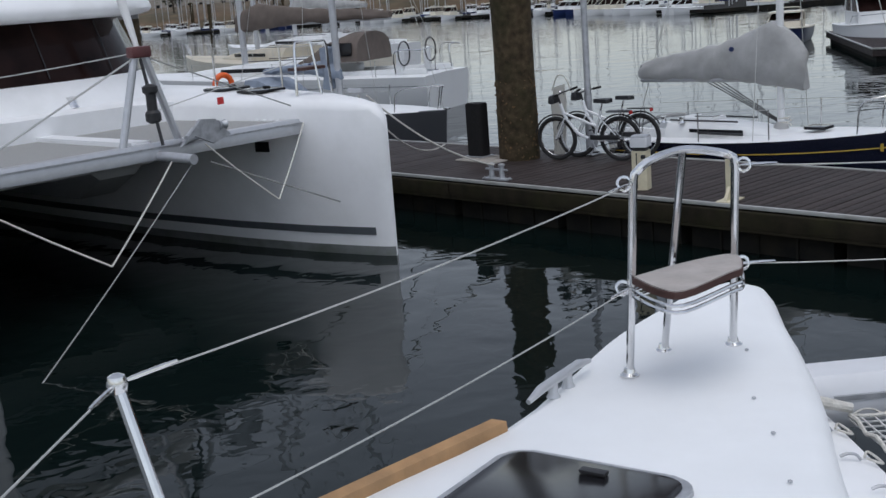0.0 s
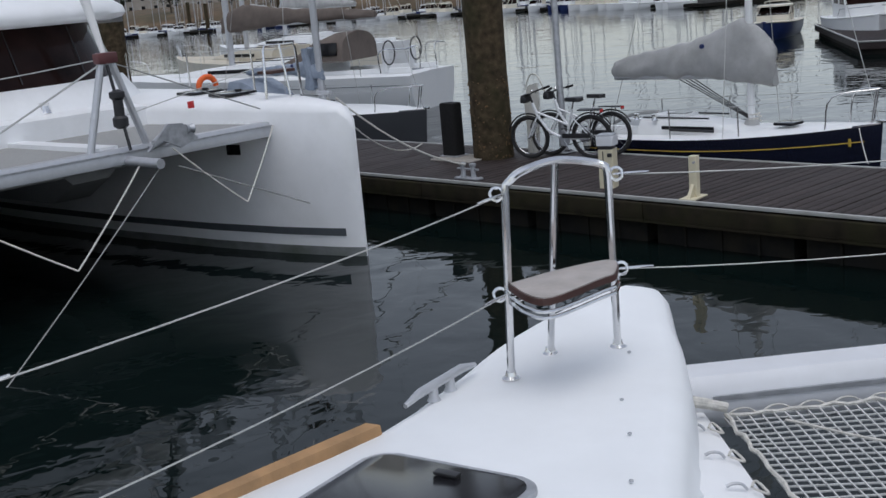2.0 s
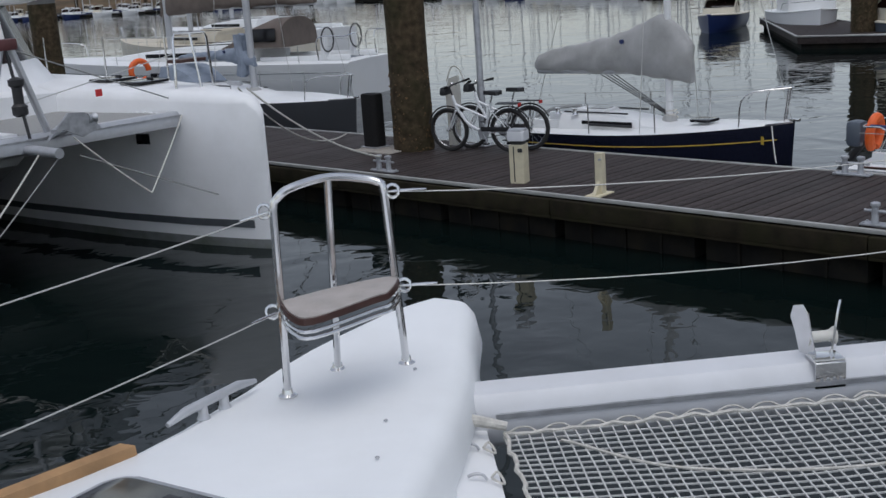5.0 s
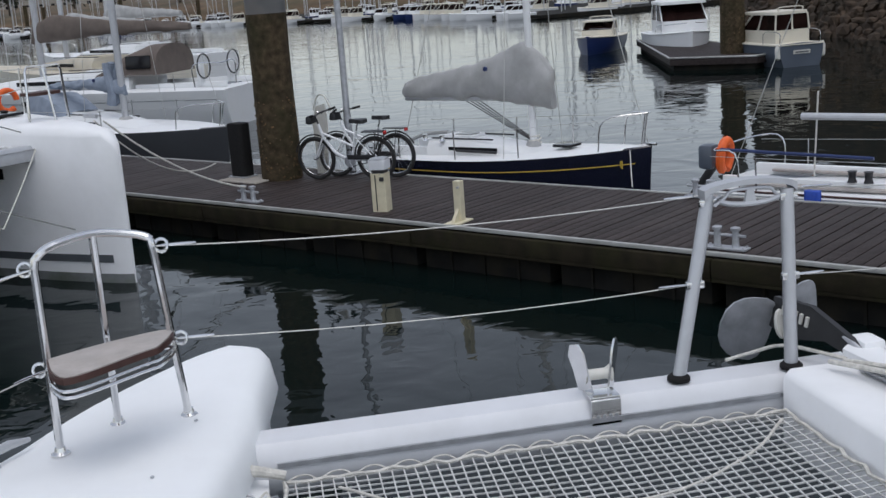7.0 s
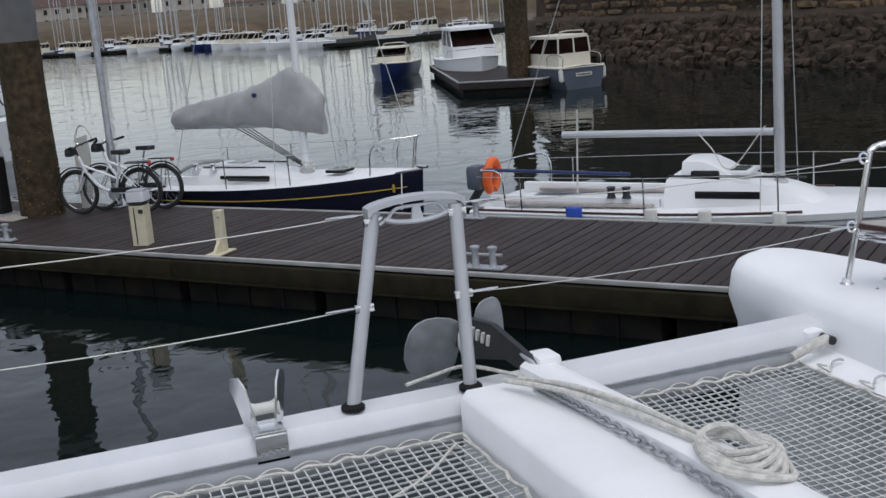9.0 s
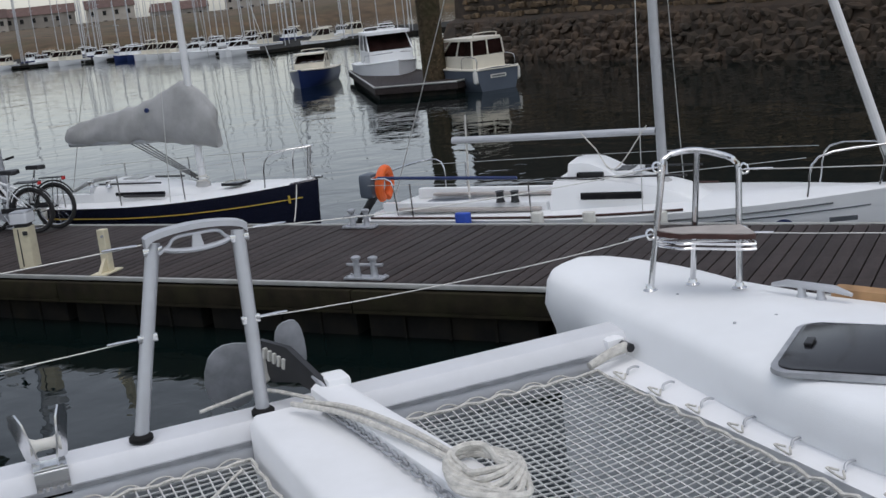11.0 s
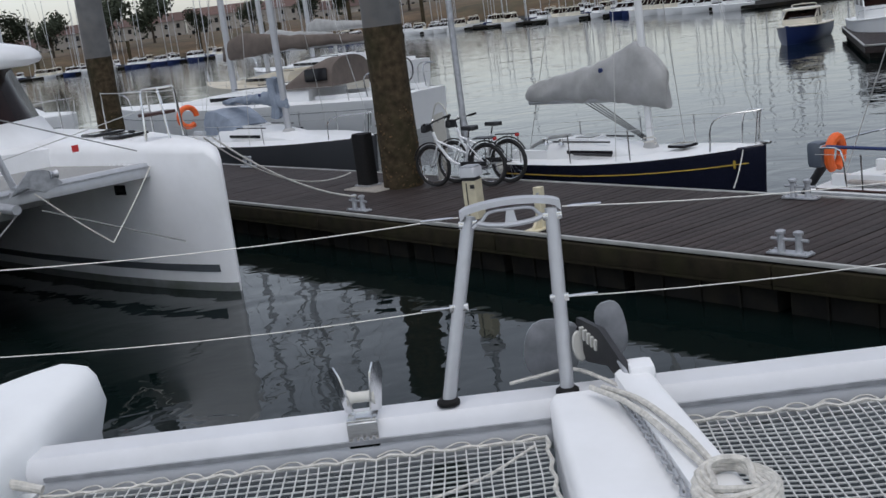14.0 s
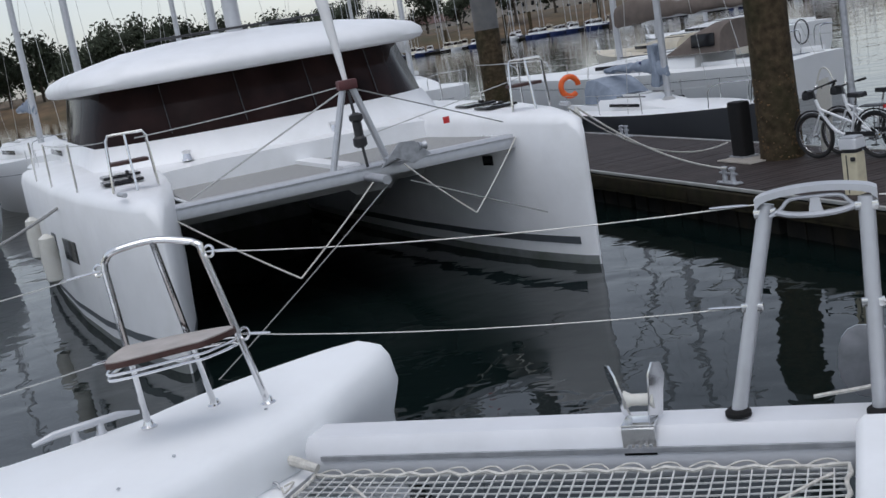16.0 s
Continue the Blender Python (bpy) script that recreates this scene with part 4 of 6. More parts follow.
part("bridge_underside", bm, GELSHADE, nb, "underside coloured grey to stand for shade")
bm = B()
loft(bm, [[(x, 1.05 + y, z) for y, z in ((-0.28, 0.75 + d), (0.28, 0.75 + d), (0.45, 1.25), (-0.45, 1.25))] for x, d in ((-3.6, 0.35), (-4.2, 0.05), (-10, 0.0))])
part("nacelle", bm, GELSHADE, nb)
# added dark panel, no boat part: stops light from astern between the hulls
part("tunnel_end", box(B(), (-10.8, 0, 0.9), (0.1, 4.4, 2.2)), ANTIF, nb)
# coachroof, windows, roof


def cab(x0, z0, z1, g0, g1, fx0, fx1):
    """A band round the cabin: outline at z0 with half width g0 and front fx0, at z1 with g1 and fx1."""
    def outline(g, fx):
        pts = []
        for u in np.linspace(-1, 1, 15):
            y = g * u
            x = fx - 0.95 * abs(u) ** 3.2
            pts.append((x, y))
        return pts + [(x0, g * 0.97), (x0, -g * 0.97)]
    bm = B()
    lo, hi = outline(g0, fx0), outline(g1, fx1)
    loft(bm, [[(x, y, z0) for x, y in lo], [(x, y, z1) for x, y in hi]])
    return bm


part("cabin_base", cab(-10.8, 2.05, 2.42, 2.80, 2.68, -4.2, -4.5), GEL, nb, angle=60)
part("saloon_window_band", cab(-10.6, 2.42, 3.24, 2.66, 2.5, -4.54, -4.9), TINTED, nb, "dark wraparound tinted saloon windows", angle=60)
for u in (-0.62, -0.2, 0.22, 0.64):
    y0, x0_ = 2.6 * u, -4.56 - 0.95 * abs(u) ** 3.2
    part("window_mullion", box(B(), (x0_ - 0.155, y0, 2.84), (0.012, 0.014, 0.8), rot=Euler((0, -0.45, 0)).to_matrix()), BLACK, nb)
bm = B()
secs = []
for z, g, fx in ((3.22, 2.66, -4.6), (3.26, 2.80, -4.42), (3.32, 2.84, -4.38), (3.42, 2.83, -4.42), (3.52, 2.74, -4.55), (3.63, 2.45, -4.95), (3.76, 1.85, -5.6), (3.84, 1.0, -6.4)):
    o = [(fx - 1.0 * abs(u) ** 3.0, g * u, z) for u in np.linspace(-1, 1, 17)] + [(-10.9, g * 0.97, z), (-10.9, -g * 0.97, z)]
    secs.append(o)
loft(bm, secs)
part("saloon_roof", bm, GEL, nb, "smooth white overhanging saloon roof", angle=60)
part("roof_rail", tube(B(), [(-5.6, -1.6, 3.86), (-5.5, 1.3, 3.86)], 0.02, 8), BLACK, nb)
part("roof_hatch", box(B(), (-6.9, 0.9, 3.86), (0.5, 0.5, 0.06), bevel=0.015), SMOKED, nb)
for p in ((-5.9, -1.0), (-5.9, 0.2), (-6.2, 0.9)):
    part("roof_block", box(B(), (p[0] - 0.6, p[1], 3.88), (0.16, 0.08, 0.08), bevel=0.02), BLACK, nb)
part("mast", lathe(B(), [(0.13, 3.55), (0.13, 9), (0.1, 17)], 14, Matrix.Translation((-6.4, 0, 0))), ALU, nb, "grey aluminium mast")
for o in nb.children:
    if o.name.split(".")[0] in ("cabin_base", "saloon_window_band", "window_mullion", "saloon_roof", "roof_rail", "roof_hatch", "roof_block", "mast"):
        o.location.x = 0.4
# crossbeam, net, A-frame, furled sail
bm = B()
loft(bm, [[(-1.25 + x, y, z) for x, z in ((-0.09, 1.58), (0.09, 1.58), (0.1, 1.7), (0.06, 1.77), (-0.06, 1.77), (-0.1, 1.7))] for y in (-2.4, 2.45)])
nbeam = part("crossbeam", bm, ALU, nb, "grey aluminium crossbeam")
part("beam_track", box(B(), (-1.145, 0, 1.72), (0.014, 4.7, 0.02)), GALV, nbeam)
bm = prism(B(), [(-1.36, -2.1), (-1.36, -0.1), (-3.5, -0.1), (-3.5, -2.0)], 1.735, 1.745)
part("trampoline", bm, mat("woven_grey_net", (0.33, 0.33, 0.32), 0.9, var=0.1, scale=60, bump=0.8, bscale=140), nb, "fine grey woven trampoline")
bm = prism(B(), [(-1.36, 0.15), (-1.36, 2.2), (-3.5, 2.0), (-3.5, 0.15)], 1.735, 1.745)
part("trampoline", bm, bpy.data.materials["woven_grey_net"], nb, "fine grey woven trampoline")
for k in range(16):
    part("lacing_tab", box(B(), (-1.5 - 0.125 * k, 2.2 - 0.006 * k, 1.75), (0.06, 0.05, 0.02), bevel=0.005), GEL, nb)
    part("lacing_tab", box(B(), (-1.5 - 0.125 * k, -2.12, 1.75), (0.06, 0.05, 0.02), bevel=0.005), GEL, nb)
bm = B()
loft(bm, [[(x, y, z) for y, z in ((-0.1, 1.66), (0.14, 1.66), (0.14, 1.80), (-0.1, 1.80))] for x in (-1.3, -3.6)])
part("centre_spine", bm, GEL, nb)
atop = Vector((-1.3, 0.15, 2.78))
bm = B()
for y in (-0.25, 0.5):
    tube(bm, [(-1.25, y, 1.76), atop + Vector((0, 0.06 * (1 if y > 0 else -1), 0))], 0.045, 10)
af = part("forestay_frame", bm, ALU, nb, "grey A-shaped forestay frame")
part("frame_head", box(B(), atop + Vector((0, 0, 0.03)), (0.14, 0.26, 0.13), bevel=0.03), mat("maroon_cap", (0.12, 0.04, 0.04), 0.5), af, "dark maroon head cap")
part("bowsprit", tube(B(), [(-1.35, 0.15, 1.62), (-0.55, 0.2, 1.6)], 0.06, 12), ALU, nb, "stubby bowsprit roller")
bm = B()
tube(bm, [atop + Vector((0.02, 0, -0.05)), (-1.05, 0.15, 1.75)], 0.02, 8)
lathe(bm, [(0.05, 0), (0.09, 0.03), (0.09, 0.12), (0.06, 0.15), (0.06, 0.33), (0.09, 0.36), (0.09, 0.42), (0.03, 0.45)], 14, Matrix.Translation((-1.17, 0.15, 2.0)))
part("furler_drum", bm, BLACK, nb, "black furler drum")
bm = B()
tube(bm, [atop + (Vector((-6.4, 0, 16.5)) - atop) * u + Vector((0, 0.02 * math.sin(20 * u), 0)) for u in np.linspace(0.006, 1, 40)], lambda k: 0.03 + 0.055 * min(1.0, 12 * k), 12)
part("furled_headsail", bm, SAIL, nb, "tightly furled white headsail")
# anchors on the bowsprit side
bm = B()
loft(bm, [[(-0.85 + d, y, z) for y, z in ((0.25, 1.72), (0.55, 2.0), (0.75, 1.98), (0.95, 1.78), (0.7, 1.7), (0.45, 1.82))] for d in (-0.02, 0.02)])
tube(bm, [(-0.9, 0.3, 1.75), (-0.95, 0.9, 1.86)], 0.03, 8)
tube(bm, [(-0.8, 0.3, 1.82), (-1.3, 0.75, 1.84)], 0.025, 8)
lathe(bm, [(0.06, -0.05), (0.04, 0), (0.06, 0.05)], 12, Matrix.Translation((-0.85, 0.85, 1.9)) @ pose(0, 0, 0, 90))
part("stowed_anchor", bm, GALV, nb, "galvanised anchor on its roller")


def nbwire(name, a, b, r=0.008, d=0.03, m_=None, label="thin steel wire"):
    return part(name, tube(B(), sag(a, b, d, 8), r, 6), m_ or WIRE, nb, label)


nbwire("bridle_rope", (-1.1, 2.3, 1.72), (-0.5, 1.3, 0.95), 0.010, 0.02, ROPE, "white mooring bridle")
nbwire("bridle_rope", (-0.5, 1.3, 0.95), (-0.8, 0.55, 1.72), 0.010, 0.02, ROPE, "white mooring bridle")
nbwire("bridle_rope", (-0.9, 0.15, 1.58), (-0.2, -1.2, 0.72), 0.011, 0.02, ROPE, "white mooring bridle")
nbwire("bridle_rope", (-0.2, -1.2, 0.72), (-1.1, -2.35, 1.6), 0.011, 0.02, ROPE, "white mooring bridle")
nbwire("bridle_rope", (-0.7, 0.3, 1.56), (0.6, -2.6, -0.05), 0.008, 0.03, GREYROPE, "white mooring line to the water")
nbwire("martingale_wire", (-0.8, 0.6, 1.5), (-0.6, 2.35, 0.72), 0.009, 0.0, GREYROPE)
nbwire("cross_wire", atop, (-1.2, 2.2, 1.95), 0.009, 0.0, GREYROPE)
nbwire("cross_wire", atop, (-1.2, -2.1, 1.8), 0.011, 0.0)
nbwire("life_line", (-1.9, -2.5, 2.62), (-1.35, 0.1, 2.8), 0.007, 0.02)
nbwire("life_line", (-1.9, 2.9, 2.45), (-1.35, 0.2, 2.1), 0.006, 0.0)
part("red_tape_flag", box(B(), (-2.05, 1.75, 2.06), (0.02, 0.09, 0.09)), RED, nb, "small red tape flag")


def nb_seat(yc):
    z = 2.04
    bm = B()
    a, c = Vector((-1.35, yc - 0.25, z)), Vector((-1.25, yc + 0.27, z))
    tube(bm, [a, a + Vector((0, 0.03, 0.62)), a + Vector((0, 0.06, 0.68)), c + Vector((0, -0.06, 0.68)), c + Vector((0, -0.03, 0.62)), c], 0.018, 8)
    s = part("pulpit_seat", bm, CHROME, nb, "steel pulpit seat with a wooden slat")
    part("middle_leg", tube(B(), [(-1.15, yc, z), (-1.28, yc, z + 0.68)], 0.016, 8), CHROME, s)
    part("seat", prism(B(), round_rect(0.3, 0.46, 0.06, 4, -1.4, yc), z + 0.32, z + 0.36, 0.008), SEATEDGE, s)


nb_seat(2.7), nb_seat(-2.7)
for yc in (2.7, -2.7):
    for x, y in ((-2.4, yc), (-3.3, yc + 0.1)):
        hz_ = 2.075 + 0.01 * (x < -3)
        h = part("deck_hatch", prism(B(), round_rect(0.52, 0.5, 0.06, 4, x, y), hz_, hz_ + 0.035, 0.01), SMOKED, nb, "smoked flush deck hatch")
        part("hatch_handle", box(B(), (x, y + 0.1, hz_ + 0.05), (0.12, 0.04, 0.03), bevel=0.008), BLACK, h)
for y in (-1.55, 0.7):
    part("winch", lathe(B(), [(0.09, 2.08), (0.07, 2.12), (0.055, 2.18), (0.075, 2.22), (0.02, 2.23)], 14, Matrix.Translation((-3.9, y, 0))), CHROME, nb)
for k, x in enumerate((-2.6, -4.4, -6.2)):
    for s2 in (-1, 1):
        y = s2 * (2.7 + (0.55, 0.72, 0.8)[k])
        part("stanchion", tube(B(), [(x, y, 2.04), (x, y, 2.66)], 0.014, 8), CHROME, nb)
for s2 in (-1, 1):
    nbwire("life_line", (-1.35, s2 * 2.95, 2.66), (-2.6, s2 * 3.25, 2.64), 0.006, 0.01)
    nbwire("life_line", (-2.6, s2 * 3.25, 2.64), (-4.4, s2 * 3.42, 2.64), 0.006, 0.01)
    part("bow_cleat", tube(B(), [(-0.9, s2 * 2.95, 2.06), (-0.62, s2 * 2.92, 2.06)], 0.03, 8), ALU, nb)
for x in (-4.0, -7.0):
    part("side_fender", lathe(B(), [(0.02, -0.36), (0.11, -0.3), (0.13, 0), (0.11, 0.3), (0.03, 0.36)], 14, Matrix.Translation((x, -3.68, 1.1))), FENDERW, nb, "white round fender")

# ropes lying between boats and pontoon
def line(name, pts, r, m_, label):
    bm = tube(B(), pts, r, 7)
    return solo(name, bm, m_, Matrix.Identity(4), label, "mooring line", "mooring lines")


def DP(s, w, z):
    return DOCK @ Vector((s, w, z))


line("mooring_line", sag(DP(-2.6, -1.75, 1.98), DP(-2.3, 0.2, 0.78), 0.16), 0.013, ROPE, "white mooring line from the white bow to a pontoon cleat")
line("mooring_line", sag(DP(-2.65, -1.85, 1.99), DP(-5.6, 2.35, 0.62), 0.35, 14), 0.012, ROPE, "white mooring line slanting across the pontoon")
line("mooring_line", sag(DP(-6.2, -7.9, 2.0), DP(2.0, -13.5, 1.7), 0.5, 14), 0.022, GREYROPE, "thick grey mooring line at the far hull")


# ---- sailing boats ----
def hull_mesh(bm, L, beam, zb, zs, zm, full=0.8, mats=True):
    """A hull from its stern (x = 0) to its stem (x = L), sheer zb at the bow, zs at the stern, zm amidships."""
    secs = []
    n = 14
    for i in range(n + 1):
        u = i / n
        x = L * u
        h = beam / 2 * (min(1.0, full + (1 - full) * u / 0.4) if u < 0.4 else max(0.012, (1 - ((u - 0.4) / 0.6) ** 2.3)))
        z = zm + (zs - zm) * (1 - u) ** 2 + (zb - zm) * u ** 2.5
        pts = [(0.0, -0.35), (h * 0.5, -0.28), (h * 0.82, 0.0), (h * 0.95, z * 0.45), (h, z - 0.02), (h - min(0.03, h * 0.4), z)]
        xs = lambda zz: x - (0.10 * L / 7) * u ** 6 * (1 - max(0, zz) / max(z, 0.1))
        secs.append([(xs(zz), y, zz) for y, zz in pts] + [(x, 0, z + 0.025)] + [(xs(zz), -y, zz) for y, zz in pts[::-1]][:-1])
    loft(bm, secs)
    bmesh.ops.recalc_face_normals(bm, faces=bm.faces)
    for f in bm.faces:
        if f.normal.z > 0.7:
            f.material_index = 1
    return lambda u: (beam / 2 * (min(1.0, full + (1 - full) * u / 0.4) if u < 0.4 else max(0.012, (1 - ((u - 0.4) / 0.6) ** 2.3))), zm + (zs - zm) * (1 - u) ** 2 + (zb - zm) * u ** 2.5)


def cabin_mesh(x0, x1, w0, w1, z0, z1, n=8):
    bm = B()
    secs = []
    for i in range(n + 1):
        u = i / n
        x = x0 + (x1 - x0) * u
        w = w0 + (w1 - w0) * u
        k = min(1.0, 0.02 + 1.25 * math.sin(math.pi * min(1, 0.06 + 0.94 * (1 - u) ** 0.75)) ** 0.5) if u > 0.5 else 1
        zt = z0 + (z1 - z0) * max(0.04, min(1, (1 - u) ** 0.55 * 1.25))
        pts = [(w, z0 - 0.05), (w * 0.96, z0 + (zt - z0) * 0.55), (w * 0.8, zt), (0, zt + 0.03)]
        secs.append([(x, y, z) for y, z in pts] + [(x, -y, z) for y, z in pts[-2::-1]])
    loft(bm, secs)
    return bm


def sail_boat(m, L, beam, zb, zs, zm, hull_m, deck_m, label, mast_u=0.58, mast_h=9.0, mast_r=0.05, mast_m=None, cabin=(0.25, 0.72, 0.28), stripe=None, boom=None, cover=None, boom_z=0.75, pulpit=True, mast_rake=0.0):
    t = thing("sailing_boat", m, label, "sailing boat", "moored sailing boats")
    bm = B()
    at = hull_mesh(bm, L, beam, zb, zs, zm)
    part("hull", bm, [hull_m, deck_m], t)
    if stripe:
        for s2 in (-1, 1):
            rows = []
            for u in np.linspace(0.02, 0.96, 24):
                h, z = at(u)
                zz = z * 0.74
                hh = h * (0.95 + 0.05 * (0.74 - 0.45) / 0.55) + 0.008
                rows.append([(L * u - 0.10 * L / 7 * u ** 6 * 0.26, s2 * hh, zz + d) for d in (-0.007, 0.007)] + [(L * u - 0.10 * L / 7 * u ** 6 * 0.26, s2 * (hh - 0.01), zz + d) for d in (0.007, -0.007)])
            part("cove_line", loft_bm(rows), stripe, t, "thin cove line")
    a, b, hgt = cabin
    h0, z0 = at(a)
    _, z1 = at((a + b) / 2)
    c = part("coachroof", cabin_mesh(L * a, L * b, h0 * 0.62, at(b)[0] * 0.4, z1, z1 + hgt), deck_m, t, "moulded coachroof")
    for s2 in (-1, 1):
        part("cabin_window", box(B(), (L * (a + 0.42 * (b - a)), s2 * (h0 * 0.62 * 0.93), z1 + hgt * 0.5), (L * (b - a) * 0.42, 0.02, hgt * 0.28), rot=Euler((0, 0, -s2 * 0.05)).to_matrix(), bevel=0.008), SMOKED, c, "dark cabin window")
        part("grab_rail", tube(B(), [(L * a, s2 * h0 * 0.4, z1 + hgt + 0.03), (L * (a + 0.25), s2 * h0 * 0.35, z1 + hgt + 0.03)], 0.015, 6), BLACK, c)
    part("companion_hatch", box(B(), (L * (a + 0.08), 0, z1 + hgt + 0.04), (L * 0.13, h0 * 0.5, 0.05), bevel=0.015), deck_m, c)
    part("hatch_pane", prism(B(), round_rect(L * 0.07, h0 * 0.32, 0.03, 3, L * (a + 0.10), 0), z1 + hgt + 0.066, z1 + hgt + 0.075), SMOKED, c)
    # cockpit: flat slab, the well's shade painted in dark slate, with coamings
    part("cockpit_well", box(B(), (L * a * 0.55, 0, at(0.1)[1] + 0.012), (L * a * 0.75, h0 * 0.75, 0.02), bevel=0.005), SLATE, t, "flat dark slab painted as the cockpit well's shade")
    for s2 in (-1, 1):
        part("coaming", box(B(), (L * a * 0.52, s2 * h0 * 0.5, at(0.15)[1] + 0.07), (L * a * 0.9, 0.09, 0.16), bevel=0.03), deck_m, t)
    xm = L * mast_u
    zm_ = at(mast_u)[1] + hgt * 0.5
    part("mast", tube(B(), [(xm, 0, zm_ - 0.1), (xm - mast_rake, 0, zm_ + mast_h)], mast_r, 12), mast_m or ALU, t, "aluminium mast")
    part("mast_collar", lathe(B(), [(mast_r * 2.2, -0.02), (mast_r * 1.8, 0.05), (mast_r * 1.1, 0.09)], 14, Matrix.Translation((xm, 0, zm_))), CANVAS, t)
    zb_ = zm_ + boom_z
    if boom:
        part("boom", tube(B(), [(xm - 0.06, 0, zb_), (xm - boom, 0, zb_ - 0.02)], 0.045, 10), ALU, t)
    if cover:
        bm = B()
        secs = []
        for u in np.linspace(0, 1, 34):
            x = xm + cover[1] - u * (boom + cover[1])
            hh = np.interp(u, [0, 0.04, 0.10, 0.16, 0.22, 0.35, 0.6, 0.85, 0.96, 1], [0.50, 0.64, 0.76, 0.86, 0.78, 0.62, 0.44, 0.31, 0.26, 0.20]) * cover[2]
            ww = np.interp(u, [0, 0.1, 0.3, 0.95, 1], [0.07, 0.17, 0.15, 0.10, 0.07])
            zc = zb_ - 0.16 + 0.10 * min(1, u / 0.4) + 0.05 * u
            ring = []
            for k in range(20):
                an = 2 * math.pi * k / 20
                up = 0.5 - 0.5 * math.cos(an)
                fold = 0.16 * noise.noise(Vector((9 * u + 2 * up, 3 * math.sin(an), 4.0))) + 0.10 * math.sin(26 * u + 5 * up + 2 * math.sin(an))
                ring.append((x + 0.03 * math.sin(3 * an + 9 * u), ww * math.sin(an) * (1 + fold) * (1.15 - 0.5 * up), zc + hh * up + 0.07 * noise.noise(Vector((11 * u, 2 * up, 1.0)))))
            secs.append(ring)
        loft(bm, secs)
        part("sail_cover", bm, cover[0], t, "folded canvas mainsail cover", angle=60)
        part("cover_emblem", lathe(B(), [(0.036, 0), (0.036, 0.03)], 12, Matrix.Translation((xm - 0.29 * boom, -0.135, zb_ + 0.40 * cover[2])) @ pose(0, 0, 0, 90)), DARKBLUE, t)
    bm = B()
    for s2 in (-1, 1):
        tube(bm, [(xm, s2 * at(mast_u)[0] * 0.95, at(mast_u)[1]), (xm - mast_rake, 0, zm_ + mast_h * 0.95)], 0.006, 5)
    tube(bm, [(L * 0.99, 0, zb), (xm - mast_rake, 0, zm_ + mast_h * 0.95)], 0.006, 5)
    tube(bm, [(0.02, 0, zs), (xm - mast_rake, 0, zm_ + mast_h)], 0.006, 5)
    part("standing_rigging", bm, WIRE, t)
    for u in (0.12, 0.38, 0.62):
        for s2 in (-1, 1):
            h, z = at(u)
            part("stanchion", tube(B(), [(L * u, s2 * (h - 0.05), z), (L * u, s2 * (h - 0.04), z + 0.45)], 0.010, 6), CHROME, t)
    for s2 in (-1, 1):
        pts = [(L * u, s2 * (at(u)[0] - 0.04), at(u)[1] + 0.44) for u in (0.02, 0.12, 0.38, 0.62, 0.86)]
        part("guard_wire", tube(B(), pts, 0.004, 5), WIRE, t)
    if pulpit:
        bm = B()
        for s2 in (-1, 1):
            h, z = at(0.86)
            tube(bm, curve([(L * 0.86, s2 * h * 0.9, z), (L * 0.88, s2 * h * 0.85, z + 0.44), (L * 0.985, s2 * 0.06, zb + 0.46), (L * 0.99, 0, zb + 0.46)], 4), 0.012, 8)
            tube(bm, [(L * 0.985, s2 * 0.03, zb + 0.45), (L * 0.97, s2 * 0.03, zb)], 0.012, 8)
        part("pulpit", bm, CHROME, t)
    part("bow_fitting", box(B(), (L * 1.0, 0, zb + 0.02), (0.16, 0.05, 0.04), bevel=0.01), CHROME, t)
    return t, at


def loft_bm(rows):
    bm = B()
    loft(bm, rows)
    return bm


navy, at = sail_boat(DOCK @ pose(-2.85, 4.15, 0), 4.8, 1.75, 0.92, 0.66, 0.72, NAVY, BOATWHITE, "small navy sailing boat with a grey boom cover", 0.57, 7.5, 0.055, BOATWHITE, (0.2, 0.66, 0.2), GOLD, 2.55, (CANVAS, 0.42, 1.15), 0.72)
part("bow_badge", box(B(), (4.42, -0.235, 0.66), (0.1, 0.012, 0.11), rot=Euler((0, 0, -0.5)).to_matrix(), bevel=0.004), GOLD, navy, "small yellow emblem shape")
part("deck_line", tube(B(), sag((4.5, -0.1, 0.88), (5.3, -1.4, 0.6), 0.05), 0.008, 6), ROPE, navy)
part("fender", lathe(B(), [(0.01, -0.14), (0.06, -0.1), (0.07, 0.05), (0.03, 0.13), (0.02, 0.17)], 12, Matrix.Translation((0.15, -0.78, 0.62))), FENDERW, navy, "white teardrop fender")
part("side_handrail", tube(B(), [(1.6, -0.5, 0.80), (2.4, -0.52, 0.80)], 0.022, 8), BLACK, navy, "black grab rail")
for k in range(4):
    part("kicker_line", tube(B(), [(2.7, -0.05 + 0.03 * k, 0.95), (1.4 + 0.1 * k, 0, 1.55)], 0.008, 5), BLACK, navy)
for x in (0.9, 1.25):
    part("winch", lathe(B(), [(0.05, 0), (0.035, 0.03), (0.04, 0.09), (0.05, 0.1)], 12, Matrix.Translation((x, -0.42, 0.93))), CHROME, navy)
part("deck_hatch", prism(B(), round_rect(0.34, 0.34, 0.05, 4, 3.35, 0), 0.86, 0.90, 0.01), SMOKED, navy, "smoked foredeck hatch")
part("coiled_line", tube(B(), [(2.95 + 0.09 * math.cos(k), -0.25 + 0.09 * math.sin(k), 0.93 + 0.01 * k) for k in np.linspace(0, 12.5, 30)], 0.009, 6), ROPE, navy)
